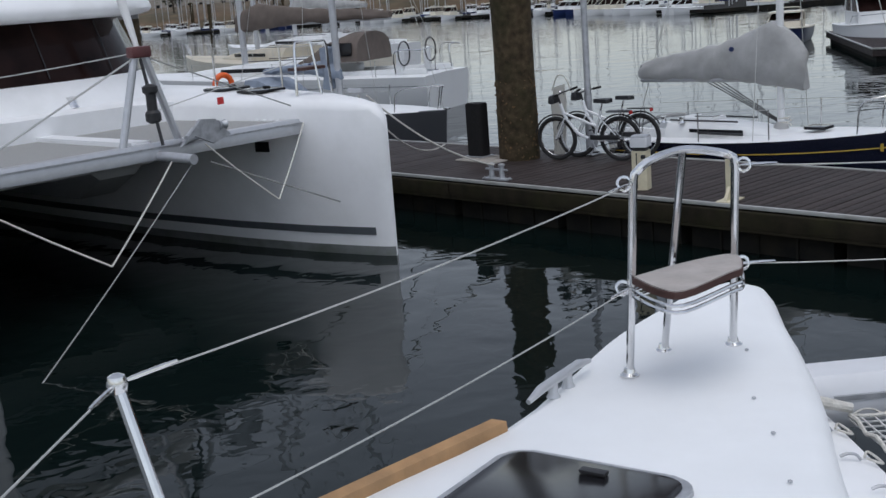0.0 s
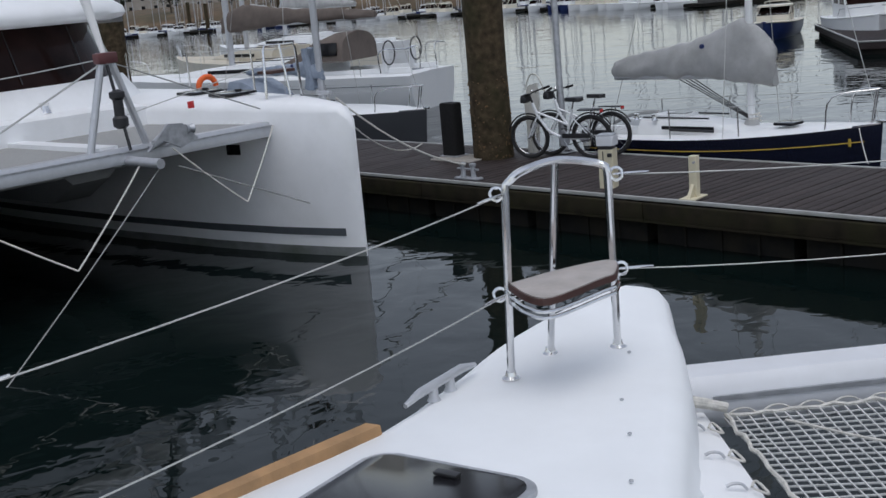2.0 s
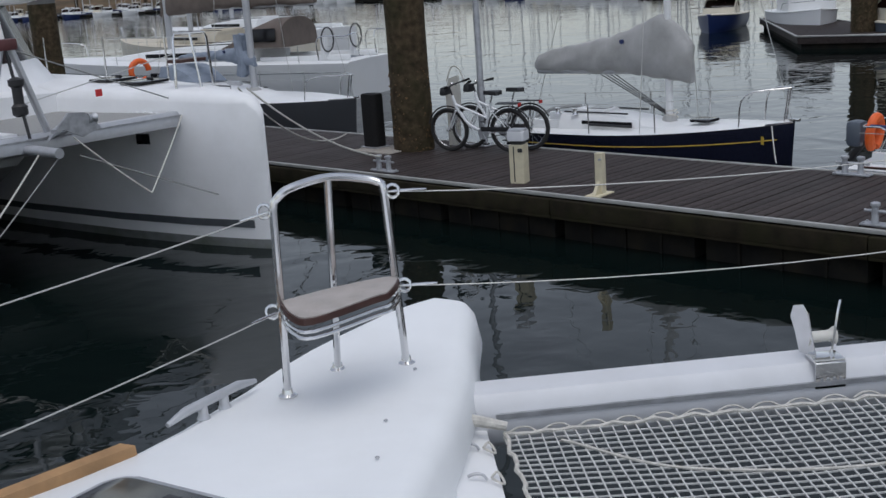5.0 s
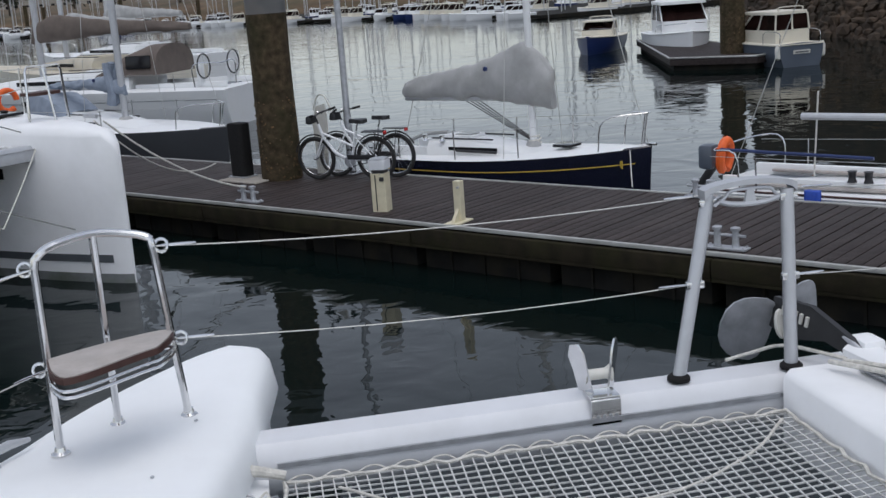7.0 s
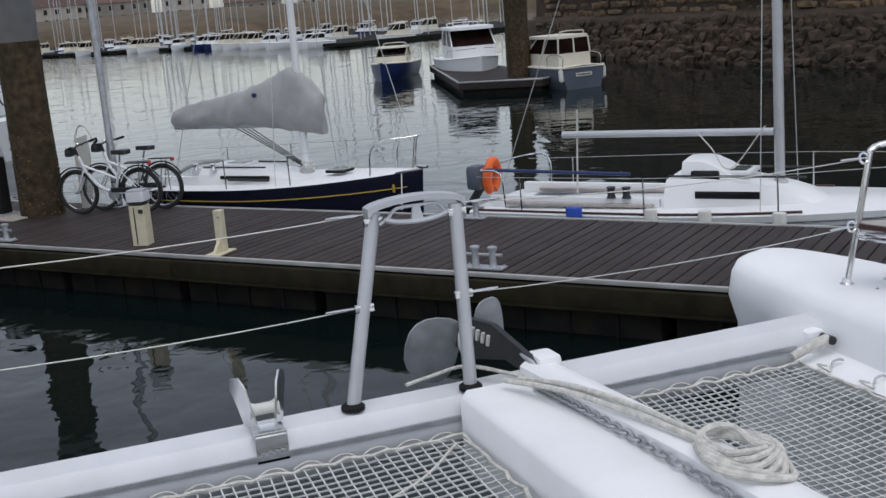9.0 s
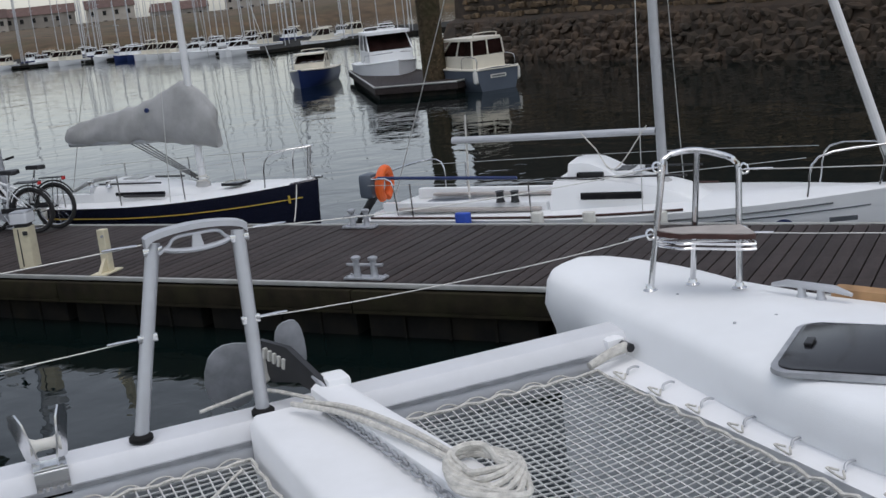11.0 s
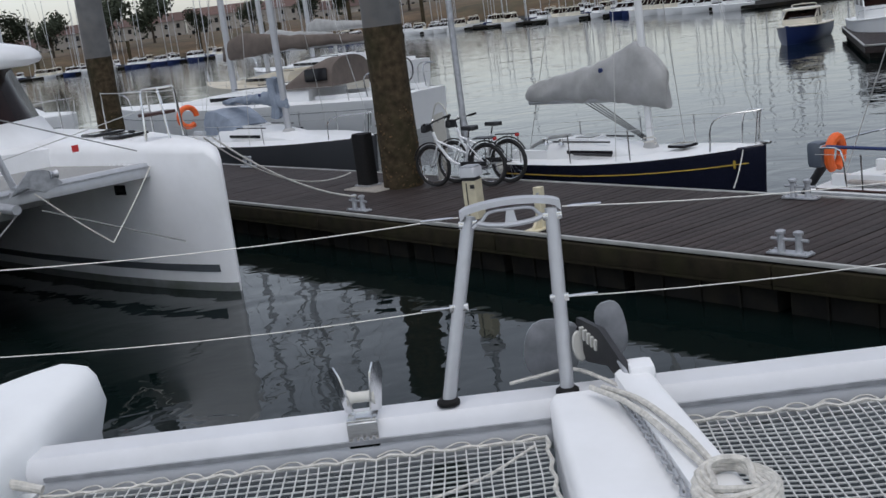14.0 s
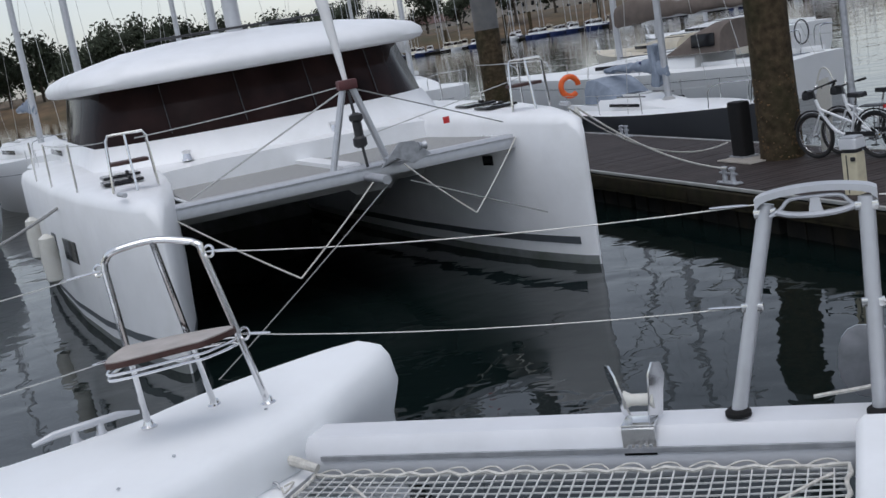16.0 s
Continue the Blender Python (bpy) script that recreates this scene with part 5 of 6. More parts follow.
part("tiller_cover", tube(B(), curve([(0.1, 0, 0.8), (0.5, 0.02, 0.95), (1.0, 0.05, 1.0)], 5), 0.03, 8), CANVAS, navy)

white_r, at = sail_boat(DOCK @ pose(3.2, 4.0, 0), 6.5, 2.0, 0.72, 0.52, 0.56, BOATWHITE, BOATWHITE, "white racing sailing boat with bare boom and orange outboard cover", 0.59, 9.0, 0.06, ALU, (0.40, 0.68, 0.32), STRIPE, 2.8, None, 0.66)
# outboard motor with lifebuoy at the stern
ob_ = part("outboard_leg", tube(B(), [(-0.02, -0.3, 0.80), (-0.35, -0.35, 0.35), (-0.45, -0.36, 0.15)], lambda k: 0.06 - 0.02 * k, 10), BLACK, white_r, "tilted black outboard leg")
part("outboard_cowl", box(B(), (-0.12, -0.32, 0.88), (0.22, 0.24, 0.34), bevel=0.07), SLATE, white_r, "dark outboard cowl")
part("horseshoe_buoy", tube(B(), [(0.12 + 0.02 * math.sin(k), -0.32 + 0.14 * math.cos(k), 0.90 + 0.2 * math.sin(k)) for k in np.linspace(-1.2, 4.3, 18)], 0.062, 10), ORANGE, white_r, "bright orange horseshoe lifebuoy")
part("stern_rail", tube(B(), curve([(0.5, -0.7, 0.55), (0.45, -0.72, 1.0), (0.1, -0.6, 1.02), (0.1, 0.6, 1.02), (0.45, 0.72, 1.0), (0.5, 0.7, 0.55)], 4), 0.013, 8), CHROME, white_r)
part("furled_jib", tube(B(), [(6.48, 0, 0.78), (6.3, 0, 1.35), (3.95, 0, 9.0)], lambda k: 0.035 + 0.014 * (k > 0.05), 10), SAIL, white_r, "white furled jib")
part("hull_badge", lathe(B(), [(0.14, 0), (0.14, 0.008)], 18, Matrix.Translation((5.4, -0.80, 0.36)) @ pose(0, 0, 0, 90, 0, 12)), DARKBLUE, white_r, "round blue hull badge")
for k, w_ in enumerate((0.5, 0.75)):
    part("lettering_bar", box(B(), (6.0 + 0.3 * k, -0.64 + 0.13 * k, 0.47 - 0.12 * k), (w_ * 0.6, 0.012, 0.05), rot=Euler((0, 0, 0.42)).to_matrix()), STRIPE, white_r, "dark lettering bar")
for x, m_, h_ in ((1.62, BLUE, 0.26), (2.6, FENDERW, 0.2), (3.25, FENDERW, 0.22), (4.1, FENDERW, 0.22)):
    part("fender", prism(B(), round_rect(0.2 if m_ is BLUE else 0.15, 0.12, 0.05, 4, x, -1.07), 0.62 - h_, 0.66, 0.02), m_, white_r, "blue fender" if m_ is BLUE else "white fender")
for s2 in (-1, 1):
    part("toe_rail", tube(B(), [(6.5 * u, s2 * (at(u)[0] - 0.03), at(u)[1] + 0.012) for u in np.linspace(0.02, 0.66, 20)], 0.016, 6), SEATEDGE, white_r, "thin brown wooden toe rail")
    part("hull_line", tube(B(), [(6.5 * u, s2 * (at(u)[0] * 0.985 + 0.006), at(u)[1] - 0.10) for u in np.linspace(0.02, 0.9, 24)], 0.010, 6), STRIPE, white_r, "dark painted sheer line")
    part("bench", box(B(), (1.45, s2 * 0.52, 0.60), (2.0, 0.26, 0.035), bevel=0.008), SEATWOOD, white_r, "weathered wooden cockpit bench")
part("hatch_dome", cabin_mesh(2.75, 3.45, 0.40, 0.34, 0.78, 1.10), BOATWHITE, white_r, "raised white companionway dome")
part("dome_window", box(B(), (3.05, -0.392, 0.94), (0.34, 0.02, 0.13), bevel=0.03), SMOKED, white_r, "dark dome window")
part("spinnaker_pole", tube(B(), [(0.2, -0.62, 1.03), (2.2, -0.66, 1.0)], 0.022, 8), DARKBLUE, white_r, "dark blue pole lashed to the rail")
part("main_sheet", tube(B(), [(1.2, 0, 0.62), (1.25, 0, 1.72)], 0.012, 6), ROPE, white_r)
part("slack_halyard", tube(B(), curve([(3.7, -0.1, 1.5), (3.3, -0.2, 1.0), (3.05, -0.15, 1.25), (2.85, -0.1, 1.45)], 6), 0.008, 6), ROPE, white_r)
for x in (1.9, 2.1):
    part("winch", lathe(B(), [(0.06, 0), (0.045, 0.04), (0.05, 0.12), (0.06, 0.14)], 12, Matrix.Translation((x, -0.55, 0.68))), BLACK, white_r)

grey_s, at = sail_boat(DOCK @ pose(-15.5, 4.6, 0), 7.6, 2.3, 0.90, 0.76, 0.80, CHARCOAL, BOATWHITE, "charcoal sailing boat with white deck behind the pontoon", 0.55, 10, 0.08, ALU, (0.25, 0.66, 0.26), None, 2.8, (BLUEGREY, 0.1, 0.45), 0.7)
part("lifebuoy", tube(B(), [(0.35, -0.55 + 0.24 * math.cos(k), 1.4 + 0.24 * math.sin(k)) for k in np.linspace(0, 5.4, 20)], 0.07, 10), ORANGE, grey_s, "orange horseshoe lifebuoy")
part("spray_cover", cabin_mesh(1.2, 2.6, 0.6, 0.5, 1.0, 1.5), BLUEGREY, grey_s, "blue-grey canvas spray cover")
bm = B()
for k in range(3):
    tube(bm, [(3.9 + 0.06 * math.sin(k * 2 + u * 5), -0.1 + 0.08 * k, 1.3 + u * 0.9) for u in np.linspace(0, 1, 8)], lambda q: 0.13 - 0.05 * q, 8)
part("draped_sail", bm, BLUEGREY, grey_s, "draped blue-grey sail bag")
part("fender", lathe(B(), [(0.02, -0.2), (0.11, -0.12), (0.12, 0.05), (0.05, 0.2), (0.03, 0.26)], 12, Matrix.Translation((2.0, -1.25, 0.75))), FENDERW, grey_s, "white teardrop fender")

white_s, at = sail_boat(DOCK @ pose(-14.6, 11.0, 0, 0, 0, 200), 12.5, 3.4, 1.35, 1.02, 1.12, BOATWHITE, BOATWHITE, "big white cruising sailing boat with a brown boom cover", 0.55, 15, 0.1, ALU, (0.26, 0.76, 0.42), STRIPE, 5.2, (BROWNCANVAS, 0.2, 0.9), 1.25)
bm = B()
loft(bm, [[(x + 0.25 * (1 - math.sin(a)) * f, w_ * math.cos(a), 1.45 + h_ * max(0.0, math.sin(a)) ** 0.55) for a in np.linspace(0, math.pi, 13)] for x, w_, h_, f in ((2.3, 1.0, 0.82, 0), (2.9, 1.02, 0.80, 0), (3.5, 0.98, 0.60, 0.6), (4.2, 0.85, 0.12, 1.0))])
part("spray_hood", bm, BROWNCANVAS, white_s, "brown canvas spray hood")
for s2 in (-1, 1):
    part("hood_window", box(B(), (2.85, s2 * 1.0, 1.82), (0.8, 0.03, 0.36), rot=Euler((s2 * 0.12, 0, 0)).to_matrix(), bevel=0.03), SMOKED, white_s)
    part("steering_wheel", tube(B(), [(0.9, s2 * 0.8 + 0.33 * math.cos(k), 1.62 + 0.33 * math.sin(k)) for k in np.linspace(0, 6.28, 21)[:-1]], 0.022, 6, closed=True), BLACK, white_s, "black steering wheel")
    part("wheel_pedestal", box(B(), (1.02, s2 * 0.8, 1.4), (0.16, 0.2, 0.6), bevel=0.04), BOATWHITE, white_s)
    part("hull_window", box(B(), (5.6, s2 * 1.68, 0.86), (1.6, 0.05, 0.12), bevel=0.02), SMOKED, white_s, "dark hull window")
    part("pushpit", tube(B(), curve([(0.9, s2 * 1.35, 1.1), (0.85, s2 * 1.4, 1.7), (0.15, s2 * 1.2, 1.72), (0.12, s2 * 0.5, 1.72), (0.12, s2 * 0.5, 1.12)], 4), 0.016, 8), CHROME, white_s)
white_s2, at = sail_boat(DOCK @ pose(-22.5, 14.6, 0, 0, 0, 180), 12.0, 3.4, 1.35, 1.15, 1.1, BOATCREAM, BEIGE, "cream sailing boat with a grey boom cover, behind other boats", 0.55, 14, 0.1, ALU, (0.3, 0.74, 0.45), None, 5.0, (CANVAS, 0.2, 0.8), 1.3)
white_s3, at = sail_boat(DOCK @ pose(-26.0, 19.0, 0, 0, 0, 180), 12.0, 3.4, 1.5, 1.3, 1.3, BOATWHITE, BOATWHITE, "white sailing boat moored in the row behind", 0.55, 15, 0.1, ALU, (0.3, 0.74, 0.45), STRIPE, 5.0, (CANVAS, 0.2, 0.8), 1.3)
nb2, at = sail_boat(DOCK @ pose(-24.0, -4.0, 0), 11.0, 3.6, 1.8, 1.5, 1.5, BOATWHITE, BOATWHITE, "white sailing boat astern of the catamaran", 0.55, 14, 0.1, ALU, (0.25, 0.76, 0.5), STRIPE, 4.0, (BLUEGREY, 0.1, 0.6), 1.2)
nb3, at = sail_boat(DOCK @ pose(-21.0, -11.5, 0), 11.0, 3.6, 1.8, 1.5, 1.5, BOATWHITE, BOATWHITE, "white sailing boat further down the row", 0.55, 14, 0.1, ALU, (0.25, 0.76, 0.5), STRIPE, 4.0, (SAIL, 0.1, 0.6), 1.2)
big_pile(DOCK @ pose(-18.0, 3.2, 0), 0.34, 9.0, "second steel mooring pile behind the white catamaran")
for k, (s_, w_, r_) in enumerate(((-34, -9.5, 8), (-36, -17, -6), (-30, -21, 4), (-40, -3, 0), (-44, -12, 5), (-36, 4.5, 0), (-47, 9, 180), (-27.5, -7.6, 3), (-26, -15.5, -4), (-31, 0.4, 2), (-29, -12.5, 5), (-34, -25, 0))):
    copy_thing((nb2, nb3, white_s3)[k % 3], DOCK @ pose(s_, w_, 0, 0, 0, r_))


# ---- motor boats and the finger pontoon ----
fp = thing("finger_pontoon", pose(2.6, 0, 0), "short dark floating finger pontoon between motor boats", "pontoon", kind="structure")
part("deck", prism(B(), [(10.1, 32.0), (12.3, 30.2), (13.5, 31.0), (14.6, 42.5), (13.0, 43.0)], 0.18, 0.42, 0.01), DECKING, fp)
part("edge", tube(B(), [(13.0, 43.0, 0.42), (10.1, 32.0, 0.42), (12.3, 30.2, 0.42), (13.5, 31.0, 0.42), (14.6, 42.5, 0.42)], 0.035, 6), DOCKEDGE, fp, "pale metal edging")
part("skirt", prism(B(), [(10.25, 32.05), (12.3, 30.38), (13.35, 31.1), (14.4, 42.3), (13.1, 42.8)], -0.4, 0.18), CONCRETE, fp, "dark float side")
big_pile(pose(14.9, 32.0, 0), 0.40, 9.0, "dark mooring pile at the end of the finger pontoon")


def motor_boat(m, L, beam, free, hull_m, top_m, label, cab=(0.3, 0.75), cab_h=0.8, rails=True):
    t = thing("motor_boat", m, label, "motor boat", "moored motor boats")
    bm = B()
    at = hull_mesh(bm, L, beam, free * 1.25, free, free * 1.02, full=0.95)
    part("hull", bm, [hull_m, top_m], t)
    part("rub_rail", tube(B(), [(L * u, at(u)[0] + 0.01, at(u)[1] - 0.03) for u in np.linspace(0, 0.97, 12)] + [(L * u, -at(u)[0] - 0.01, at(u)[1] - 0.03) for u in np.linspace(0.97, 0, 12)], 0.025, 6, closed=True), top_m, t)
    a, b = cab
    w = at(0.4)[0] * 0.74
    z0 = free * 1.0
    bm = B()
    loft(bm, [[(x, y * k, z) for y in (-w, w)] + [(x2, y * k, z) for y in (w, -w)] for z, x, x2, k in ((z0, L * a, L * b, 1.0), (z0 + cab_h * 0.42, L * a, L * b, 1.0))])
    c = part("cabin", bm, top_m, t)
    part("cabin_glass", loft_bm([[(x, y * k, z) for y in (-w, w)] + [(x2, y * k, z) for y in (w, -w)] for z, x, x2, k in ((z0 + cab_h * 0.42, L * a + 0.03, L * b - 0.03, 0.96), (z0 + cab_h * 0.9, L * a + 0.06, L * b - 0.16 * L, 0.9))]), TINTED, c, "dark cabin glass", smooth=False)
    for sx in (-1, 1):
        for q0, q1 in (((L * a, w), (L * a + 0.03, w * 0.93)), ((L * b, w), (L * b - 0.16 * L, w * 0.93)), ((L * (a * 0.5 + b * 0.5), w), (L * (a * 0.5 + b * 0.42), w * 0.93))):
            part("pillar", tube(B(), [(q0[0], sx * q0[1], z0 + cab_h * 0.4), (q1[0], sx * q1[1], z0 + cab_h * 0.92)], 0.028, 6), top_m, c)
    part("pillar", tube(B(), [(L * a, 0, z0 + cab_h * 0.4), (L * a + 0.03, 0, z0 + cab_h * 0.92)], 0.028, 6), top_m, c)
    part("cabin_roof", prism(B(), round_rect(L * (b - a) * 0.9, w * 2.05, 0.12, 4, L * (a * 0.53 + b * 0.47), 0), z0 + cab_h * 0.9, z0 + cab_h, 0.03), top_m, c)
    part("roof_rack", tube(B(), curve([(L * a + 0.1, -w * 0.7, z0 + cab_h), (L * a + 0.1, -w * 0.65, z0 + cab_h + 0.12), (L * a + 0.1, w * 0.65, z0 + cab_h + 0.12), (L * a + 0.1, w * 0.7, z0 + cab_h)], 4), 0.018, 6), top_m, c)
    if rails:
        for s2 in (-1, 1):
            part("side_rail", tube(B(), curve([(L * 0.02, s2 * at(0.02)[0] * 0.93, free), (L * 0.03, s2 * at(0.02)[0] * 0.92, free + 0.35), (L * 0.22, s2 * at(0.2)[0] * 0.92, free + 0.36), (L * 0.24, s2 * at(0.2)[0] * 0.92, free)], 4), 0.014, 6), CHROME, t)
            part("bow_rail", tube(B(), [(L * u, s2 * at(u)[0] * 0.9, at(u)[1] + (0.3 if 0.6 < u < 0.97 else 0)) for u in (0.56, 0.61, 0.75, 0.88, 0.96)], 0.013, 6), CHROME, t)
    return t


mbt = motor_boat(pose(16.2, 29.8, 0, 0, 0, 98), 4.0, 1.7, 0.72, SLATE, BOATCREAM, "cream and slate-blue cabin motor boat seen from its stern", (0.12, 0.6), 1.0)
part("name_bar", box(B(), (-0.012, 0, 0.46), (0.012, 0.62, 0.12)), FENDERW, mbt, "pale name bar")
part("lettering_bar", box(B(), (-0.022, 0, 0.46), (0.01, 0.5, 0.04)), STRIPE, mbt)
for y in (-0.84, 0.8):
    part("fender", lathe(B(), [(0.02, -0.26), (0.09, -0.2), (0.1, 0.1), (0.04, 0.24)], 12, Matrix.Translation((0.1, y, 0.5))), FENDERW, mbt, "white fender")
motor_boat(pose(16.4, 41.5, 0, 0, 0, 258), 5.4, 2.3, 0.8, BOATWHITE, BOATWHITE, "white cabin motor boat moored bow outwards", (0.25, 0.72), 1.25)
motor_boat(pose(15.4, 46.0, 0, 0, 0, 240), 4.6, 1.8, 0.62, DARKBLUE, BOATCREAM, "small dark blue open motor boat", (0.3, 0.55), 0.7)

# ---- stone quay wall ----
WA, WB = Vector((21.8, 48.0, 0)), Vector((26.0, 4.0, 0))
WL = (WB - WA).length
wang = math.degrees(math.atan2((WB - WA).y, (WB - WA).x))
bank = thing("quay_wall", Matrix.Translation(WA) @ pose(0, 0, 0, 0, 0, wang), "sloping harbour wall of dark weedy rocks below dry stone masonry", "quay wall", kind="structure")
bm = B()
loft(bm, [[(x, y, z) for y, z in ((0.25, -0.6), (1.4, 1.7), (1.9, 1.9), (2.2, 7.0), (6.0, 7.0), (6.0, -0.6))] for x in (-1.0, WL + 1)])
part("core", bm, STONE, bank, smooth=False)
rng = random.Random(11)


def stone(seed, flat):
    r = random.Random(seed)
    bm = B()
    bmesh.ops.create_icosphere(bm, subdivisions=1, radius=0.5)
    for v in bm.verts:
        v.co *= r.uniform(0.78, 1.15)
        if flat:
            v.co.x = max(-0.42, min(0.42, v.co.x * 1.3))
            v.co.z = max(-0.4, min(0.4, v.co.z * 1.3))
    return bm


rock_mesh = [mesh_of("rock", stone(k, False), STONE, False) for k in range(5)]
block_mesh = [mesh_of("stone_block", stone(20 + k, True), STONEDRY, False) for k in range(5)]
coords, faces = [[], []], [[], []]
tmpl = {}
for me in rock_mesh + block_mesh:
    tmpl[me.name] = (np.array([v.co[:] for v in me.vertices]), [tuple(p.vertices) for p in me.polygons])
made = 0
for row in range(13):
    z = -0.15 + 0.21 * row if row < 9 else 1.95 + 0.36 * (row - 9)
    low = row < 9
    x = 0.0
    while x < WL:
        w = rng.uniform(0.2, 0.95) if low else rng.uniform(0.3, 1.3)
        h = rng.uniform(0.2, 0.6) if low else rng.uniform(0.30, 0.38)
        y = np.interp(z, [-0.6, 1.7, 1.9, 7], [0.25, 1.4, 1.9, 2.2]) + rng.uniform(-0.12, 0.16)
        me = rng.choice(rock_mesh if low else block_mesh)
        mx = Matrix.Translation((x + w / 2, y, z + rng.uniform(-0.04, 0.04))) @ Euler((rng.uniform(-0.3, 0.3), rng.uniform(-0.2, 0.2) if low else 0, rng.uniform(-0.3, 0.3) if low else 0)).to_matrix().to_4x4() @ Matrix.Diagonal((w * 1.05, 0.4, h * (1.15 if low else 1.0), 1))
        if 18.0 < x < 27.0 and made < 290:
            o = new("rock" if low else "stone_block", me)
            o.parent, o.matrix_local = bank, mx
            made += 1
        else:
            vs, fs = tmpl[me.name]
            k = 0 if low else 1
            base = len(coords[k])
            coords[k] += [mx @ Vector(v) for v in vs]
            faces[k] += [tuple(base + i for i in f) for f in fs]
        x += w
for k, (nm, m_) in enumerate((("rocks", STONE), ("masonry", STONEDRY))):
    me = bpy.data.meshes.new(nm)
    me.from_pydata(coords[k], [], faces[k])
    me.materials.append(m_)
    o = new(nm, me)
    o.parent = bank
    tagged(o, kind="stuff")

# ---- the far marina ----
far_src = []
for k, (hm, tm, lab) in enumerate(((BOATWHITE, BOATWHITE, "small white motor boat in the far marina"), (DARKBLUE, BOATWHITE, "small blue and white motor boat in the far marina"), (BOATWHITE, BOATCREAM, "small white and cream motor boat in the far marina"))):
    b_ = motor_boat(pose(0, 0, 0), 3.6, 1.35, 0.55, hm, tm, lab, (0.25, 0.65), 0.75 + 0.15 * k, rails=False)
    b_["group"] = "far marina boats"
    b_.scale = (0.9, 0.9, 0.9)
    far_src.append(b_)
rng = random.Random(5)
shore = [Vector((-112, 188, 0)), Vector((-48, 172, 0)), Vector((-4, 146, 0)), Vector((18, 112, 0)), Vector((24.0, 84, 0))]


def along(d, off):
    for a, b in zip(shore, shore[1:]):
        L = (b - a).length
        if d <= L or b is shore[-1]:
            u = (b - a).normalized()
            return a + u * d + Vector((-u.y, u.x, 0)) * off, u
        d -= L


total = sum((b - a).length for a, b in zip(shore, shore[1:]))
cnt = 0
for rowi, off in enumerate((0.0, 6.0, 13.0)):
    d = rng.uniform(0, 1)
    while d < total - 0.5:
        p, u = along(d, off)
        src = rng.choice(far_src)
        ang = math.degrees(math.atan2(u.y, u.x)) - 90 + rng.uniform(-34, 34) + (180 if rng.random() < 0.3 else 0)
        if cnt < 3:
            src = far_src[cnt]
            src.matrix_world = pose(p.x, p.y, 0, 0, 0, ang) @ Matrix.Diagonal((0.9, 0.9, 0.9, 1))
        else:
            o = copy_thing(src, pose(p.x, p.y, 0, 0, 0, ang))
        cnt += 1
        d += rng.uniform(1.9, 4.6) * (1 + 0.35 * rowi)
bm = B()
for k in range(190):
    d = rng.uniform(0, total)
    p, u = along(d, rng.uniform(3, 24))
    h = rng.uniform(6, 13)
    tube(bm, [(p.x, p.y, 0.1), (p.x + rng.uniform(-0.1, 0.1), p.y, h)], 0.045, 5)
    tube(bm, [(p.x - 0.5 * u.x, p.y - 0.5 * u.y, h * 0.55), (p.x + 0.5 * u.x, p.y + 0.5 * u.y, h * 0.55)], 0.02, 4)
tagged(solo("far_masts", bm, ALU, Matrix.Identity(4), "crowd of bare sailing boat masts in the far marina", "masts"), kind="stuff")
bm = B()
for k in range(12):
    p, u = along(6 + k * 9.5, 3.0 + (k % 3) * 4)
    lathe(bm, [(0.28, -0.5), (0.28, rng.uniform(3.5, 5.5))], 10, Matrix.Translation(p))
tagged(solo("far_piles", bm, PILEMAT, Matrix.Identity(4), "dark mooring piles standing in the far marina", "mooring piles"), kind="stuff")
bm = B()
rows = []
for d in np.linspace(0, total, 26):
    p, u = along(d, 0)
    nrm = Vector((-u.y, u.x, 0))
    rows.append([tuple(p + nrm * o + Vector((0, 0, z))) for o, z in ((-1.2, 0.05), (-1.2, 0.3), (26, 0.3), (26, -0.2))])
loft(bm, rows)
tagged(solo("far_pontoon", bm, CONCRETE, Matrix.Identity(4), "low grey pontoons of the far marina", "pontoon"), kind="structure")

# shore bank, houses and trees
bm = B()
N = 70
rows = []
for i in range(N):
    a = radians(150 - 122 * i / (N - 1))
    r0 = 215 + 14 * math.sin(i * 0.3)
    row = []
    for r, z in ((0, -1.5), (4, 0.6), (14, 2.6), (40, 3.4), (160, 5.0), (160, -3)):
        zz = z + 0.5 * noise.noise(Vector((i * 0.35, r * 0.1, 0)))
        row.append(((r0 + r) * math.cos(a), (r0 + r) * math.sin(a), zz))
    rows.append(row)
loft(bm, rows)
tagged(solo("ground", bm, GRASSLAND, Matrix.Identity(4), "low brown winter bank along the far shore", "ground"), kind="structure")


def house(m, w, d, h, label):
    t = thing("house", m, label, "house", "houses on the far shore")
    part("wall", box(B(), (0, 0, h / 2), (w, d, h)), RENDERW, t, smooth=False)
    bm = B()
    loft(bm, [[(x, -d / 2 - 0.4, h), (x, 0, h + d * 0.28), (x, d / 2 + 0.4, h)] for x in (-w / 2 - 0.3, w / 2 + 0.3)])
    part("roof", bm, ROOFM, t, smooth=False)
    k = int(w / 3)
    for fl in range(int(h / 2.8)):
        for i in range(k):
            x = -w / 2 + (i + 0.5) * w / k
            wd = part("window", box(B(), (x, -d / 2 - 0.02, 1.5 + 2.8 * fl), (1.0, 0.08, 1.3)), SMOKED, t, smooth=False)
            part("sill", box(B(), (x, -d / 2 - 0.08, 0.8 + 2.8 * fl), (1.2, 0.16, 0.08)), RENDERW, wd, smooth=False)
    return t


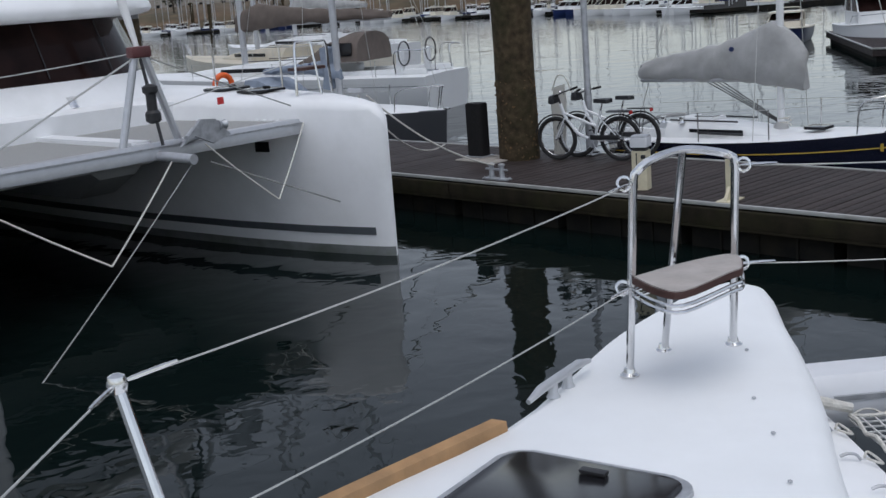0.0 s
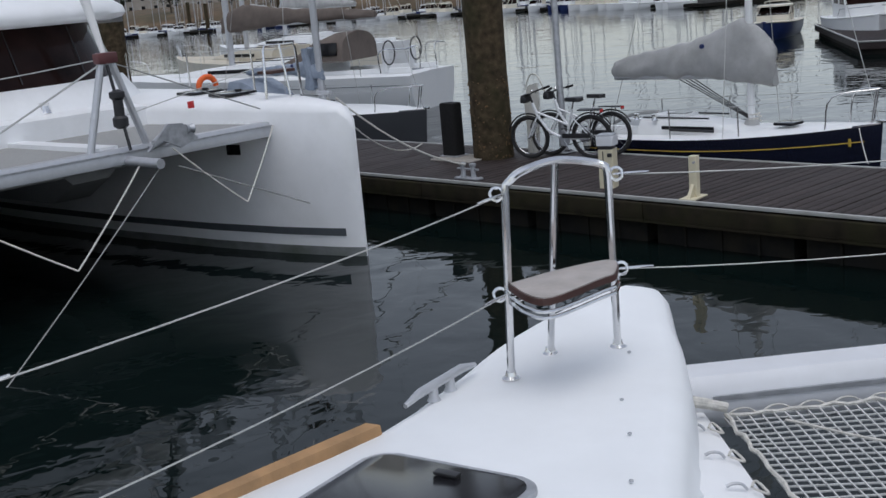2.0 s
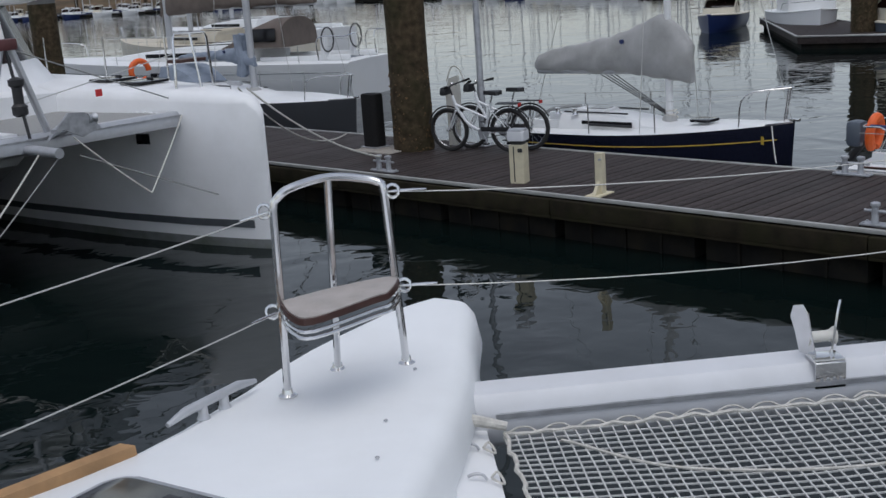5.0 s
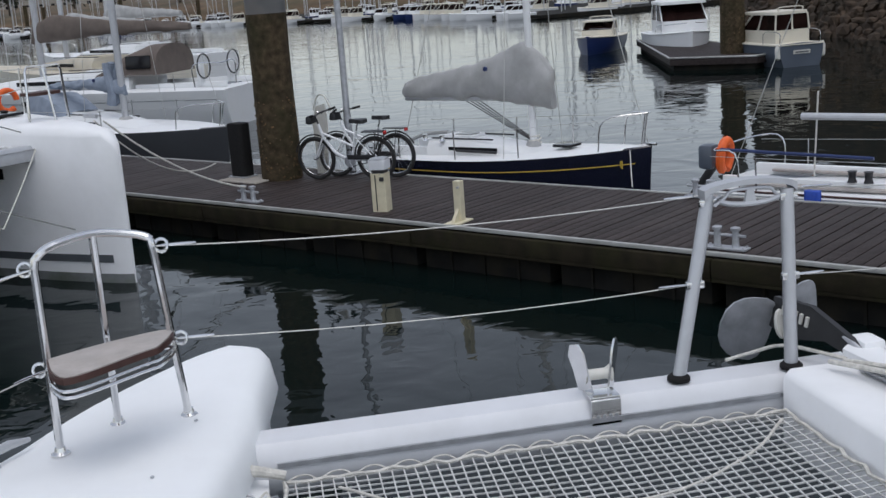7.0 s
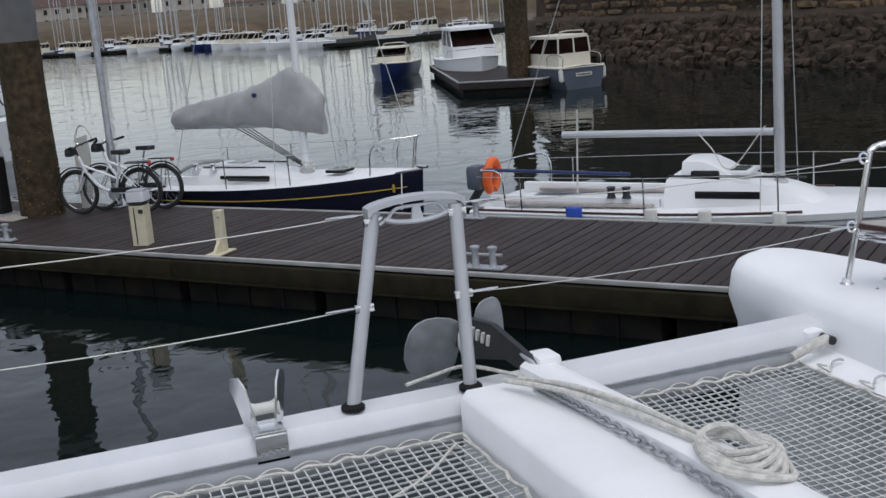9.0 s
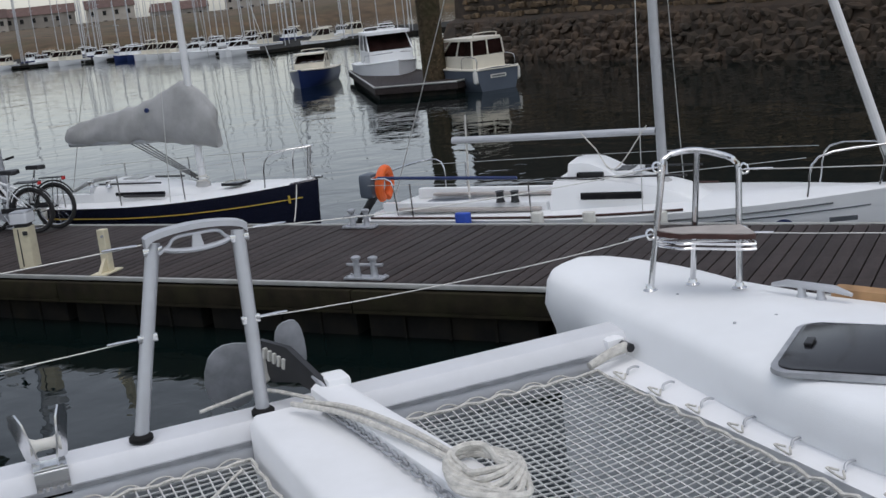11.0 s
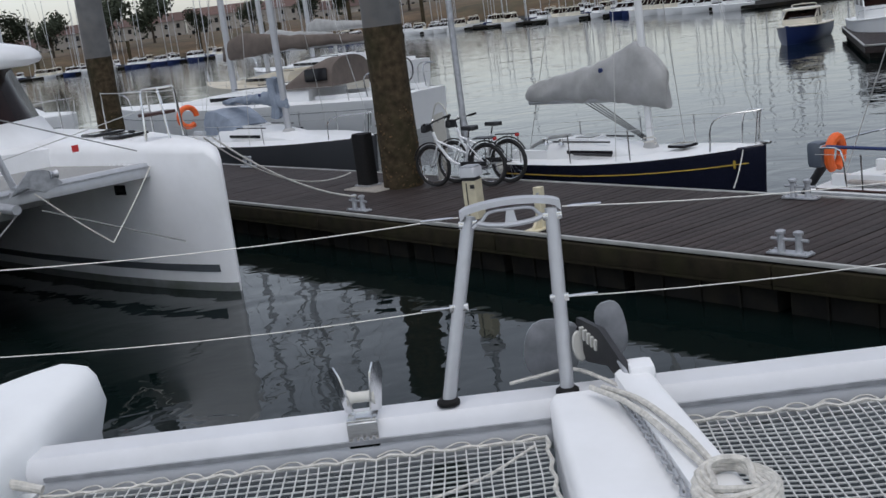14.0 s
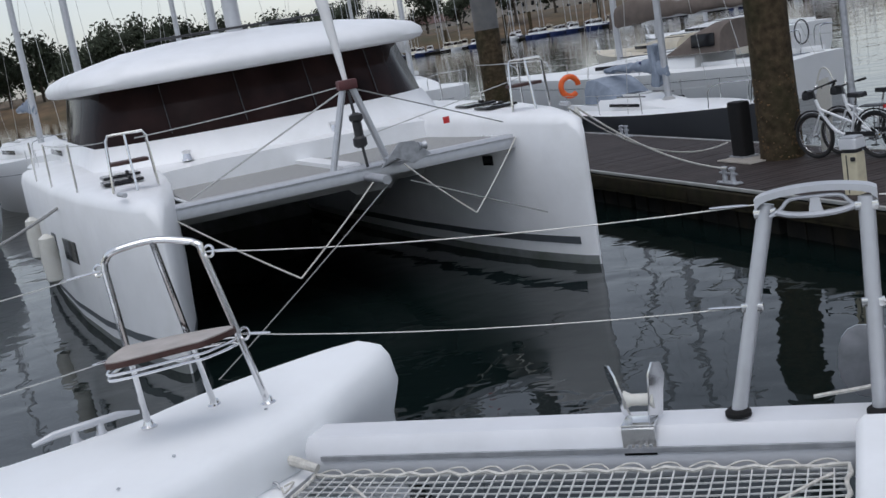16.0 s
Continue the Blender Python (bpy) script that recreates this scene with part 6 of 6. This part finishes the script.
for i in range(16):
    a = radians(114 - 3.2 * i)
    r = 350 + rng.uniform(-14, 20)
    house(pose(r * math.cos(a), r * math.sin(a), 3.0, 0, 0, math.degrees(a) - 90 + rng.uniform(-8, 8)), rng.uniform(12, 22), 9, rng.choice((3.2, 5.8, 5.8)), rng.choice(("pale rendered house with a tiled roof on the far shore", "low pale building with a dark tiled roof")))


def tree(m, h, label):
    t = thing("tree", m, label, "tree", "trees on the far shore")
    bm = B()
    tube(bm, curve([(0, 0, -0.3), (0.1, 0, h * 0.3), (0, 0.1, h * 0.6), (0.05, 0, h * 0.85)], 4), lambda k: 0.28 * (1 - 0.8 * k), 8)
    r = random.Random(int(h * 100))
    tips = []
    for k in range(7):
        a = k * 0.9
        z = h * (0.3 + 0.07 * k)
        tip = Vector((math.cos(a) * h * 0.24, math.sin(a) * h * 0.24, z + h * 0.2))
        tube(bm, [(0, 0, z), tip * 0.6 + Vector((0, 0, z * 0.38)), tip], lambda q: 0.09 * (1 - 0.8 * q), 5)
        tips.append(tip)
    part("trunk", bm, mat("bark", (0.07, 0.055, 0.04), 0.9, var=0.3), t)
    vs, fs = [], []
    for k in range(1500):
        c = r.choice(tips + [Vector((0, 0, h * 0.85))]) + Vector((r.gauss(0, h * 0.09), r.gauss(0, h * 0.09), r.gauss(0, h * 0.09)))
        n1 = Vector((r.uniform(-1, 1), r.uniform(-1, 1), r.uniform(-1, 1))).normalized()
        n2 = n1.orthogonal().normalized()
        s = r.uniform(0.2, 0.5)
        b0 = len(vs)
        vs += [c + n1 * s, c + n2 * s * 0.5, c - n1 * s, c - n2 * s * 0.5]
        fs.append((b0, b0 + 1, b0 + 2, b0 + 3))
    me = bpy.data.meshes.new("crown")
    me.from_pydata(vs, [], fs)
    me.materials.append(LEAF)
    o = new("crown", me)
    o.parent = t
    return t


t0 = tree(pose(-112, 104, 1.5), 9.0, "dark evergreen tree on the far shore")
for i in range(26):
    a = radians(150 - 2.3 * i + rng.uniform(-1, 1))
    r = 238 + rng.uniform(0, 24)
    k = rng.uniform(0.7, 1.3)
    copy_thing(t0, pose(r * math.cos(a), r * math.sin(a), 1.8, 0, 0, rng.uniform(0, 360)) @ Matrix.Diagonal((k, k, k, 1)))
for i in range(34):
    a = radians(158 - 1.3 * i + rng.uniform(-0.6, 0.6))
    r = 232 + rng.uniform(0, 10)
    k = rng.uniform(1.1, 1.7)
    copy_thing(t0, pose(r * math.cos(a), r * math.sin(a), 0.6, 0, 0, rng.uniform(0, 360)) @ Matrix.Diagonal((k * 0.8, k * 0.8, k, 1)))

# ---- decking boards of the pontoon, last ----
pitch = 0.148
plank_me = [mesh_of("plank", box(B(), (0, 0, 0), (pitch - w_, DW - 0.1, 0.03), bevel=0.004), DECKING) for w_ in (0.011, 0.013, 0.016)]
rng = random.Random(3)
for i in range(int((S1 - S0) / pitch)):
    o = new("plank", plank_me[rng.randrange(3)])
    o.parent = pontoon
    o.location = (S0 + (i + 0.5) * pitch, DW / 2, DZ - 0.018 + rng.uniform(-0.0025, 0.0025))
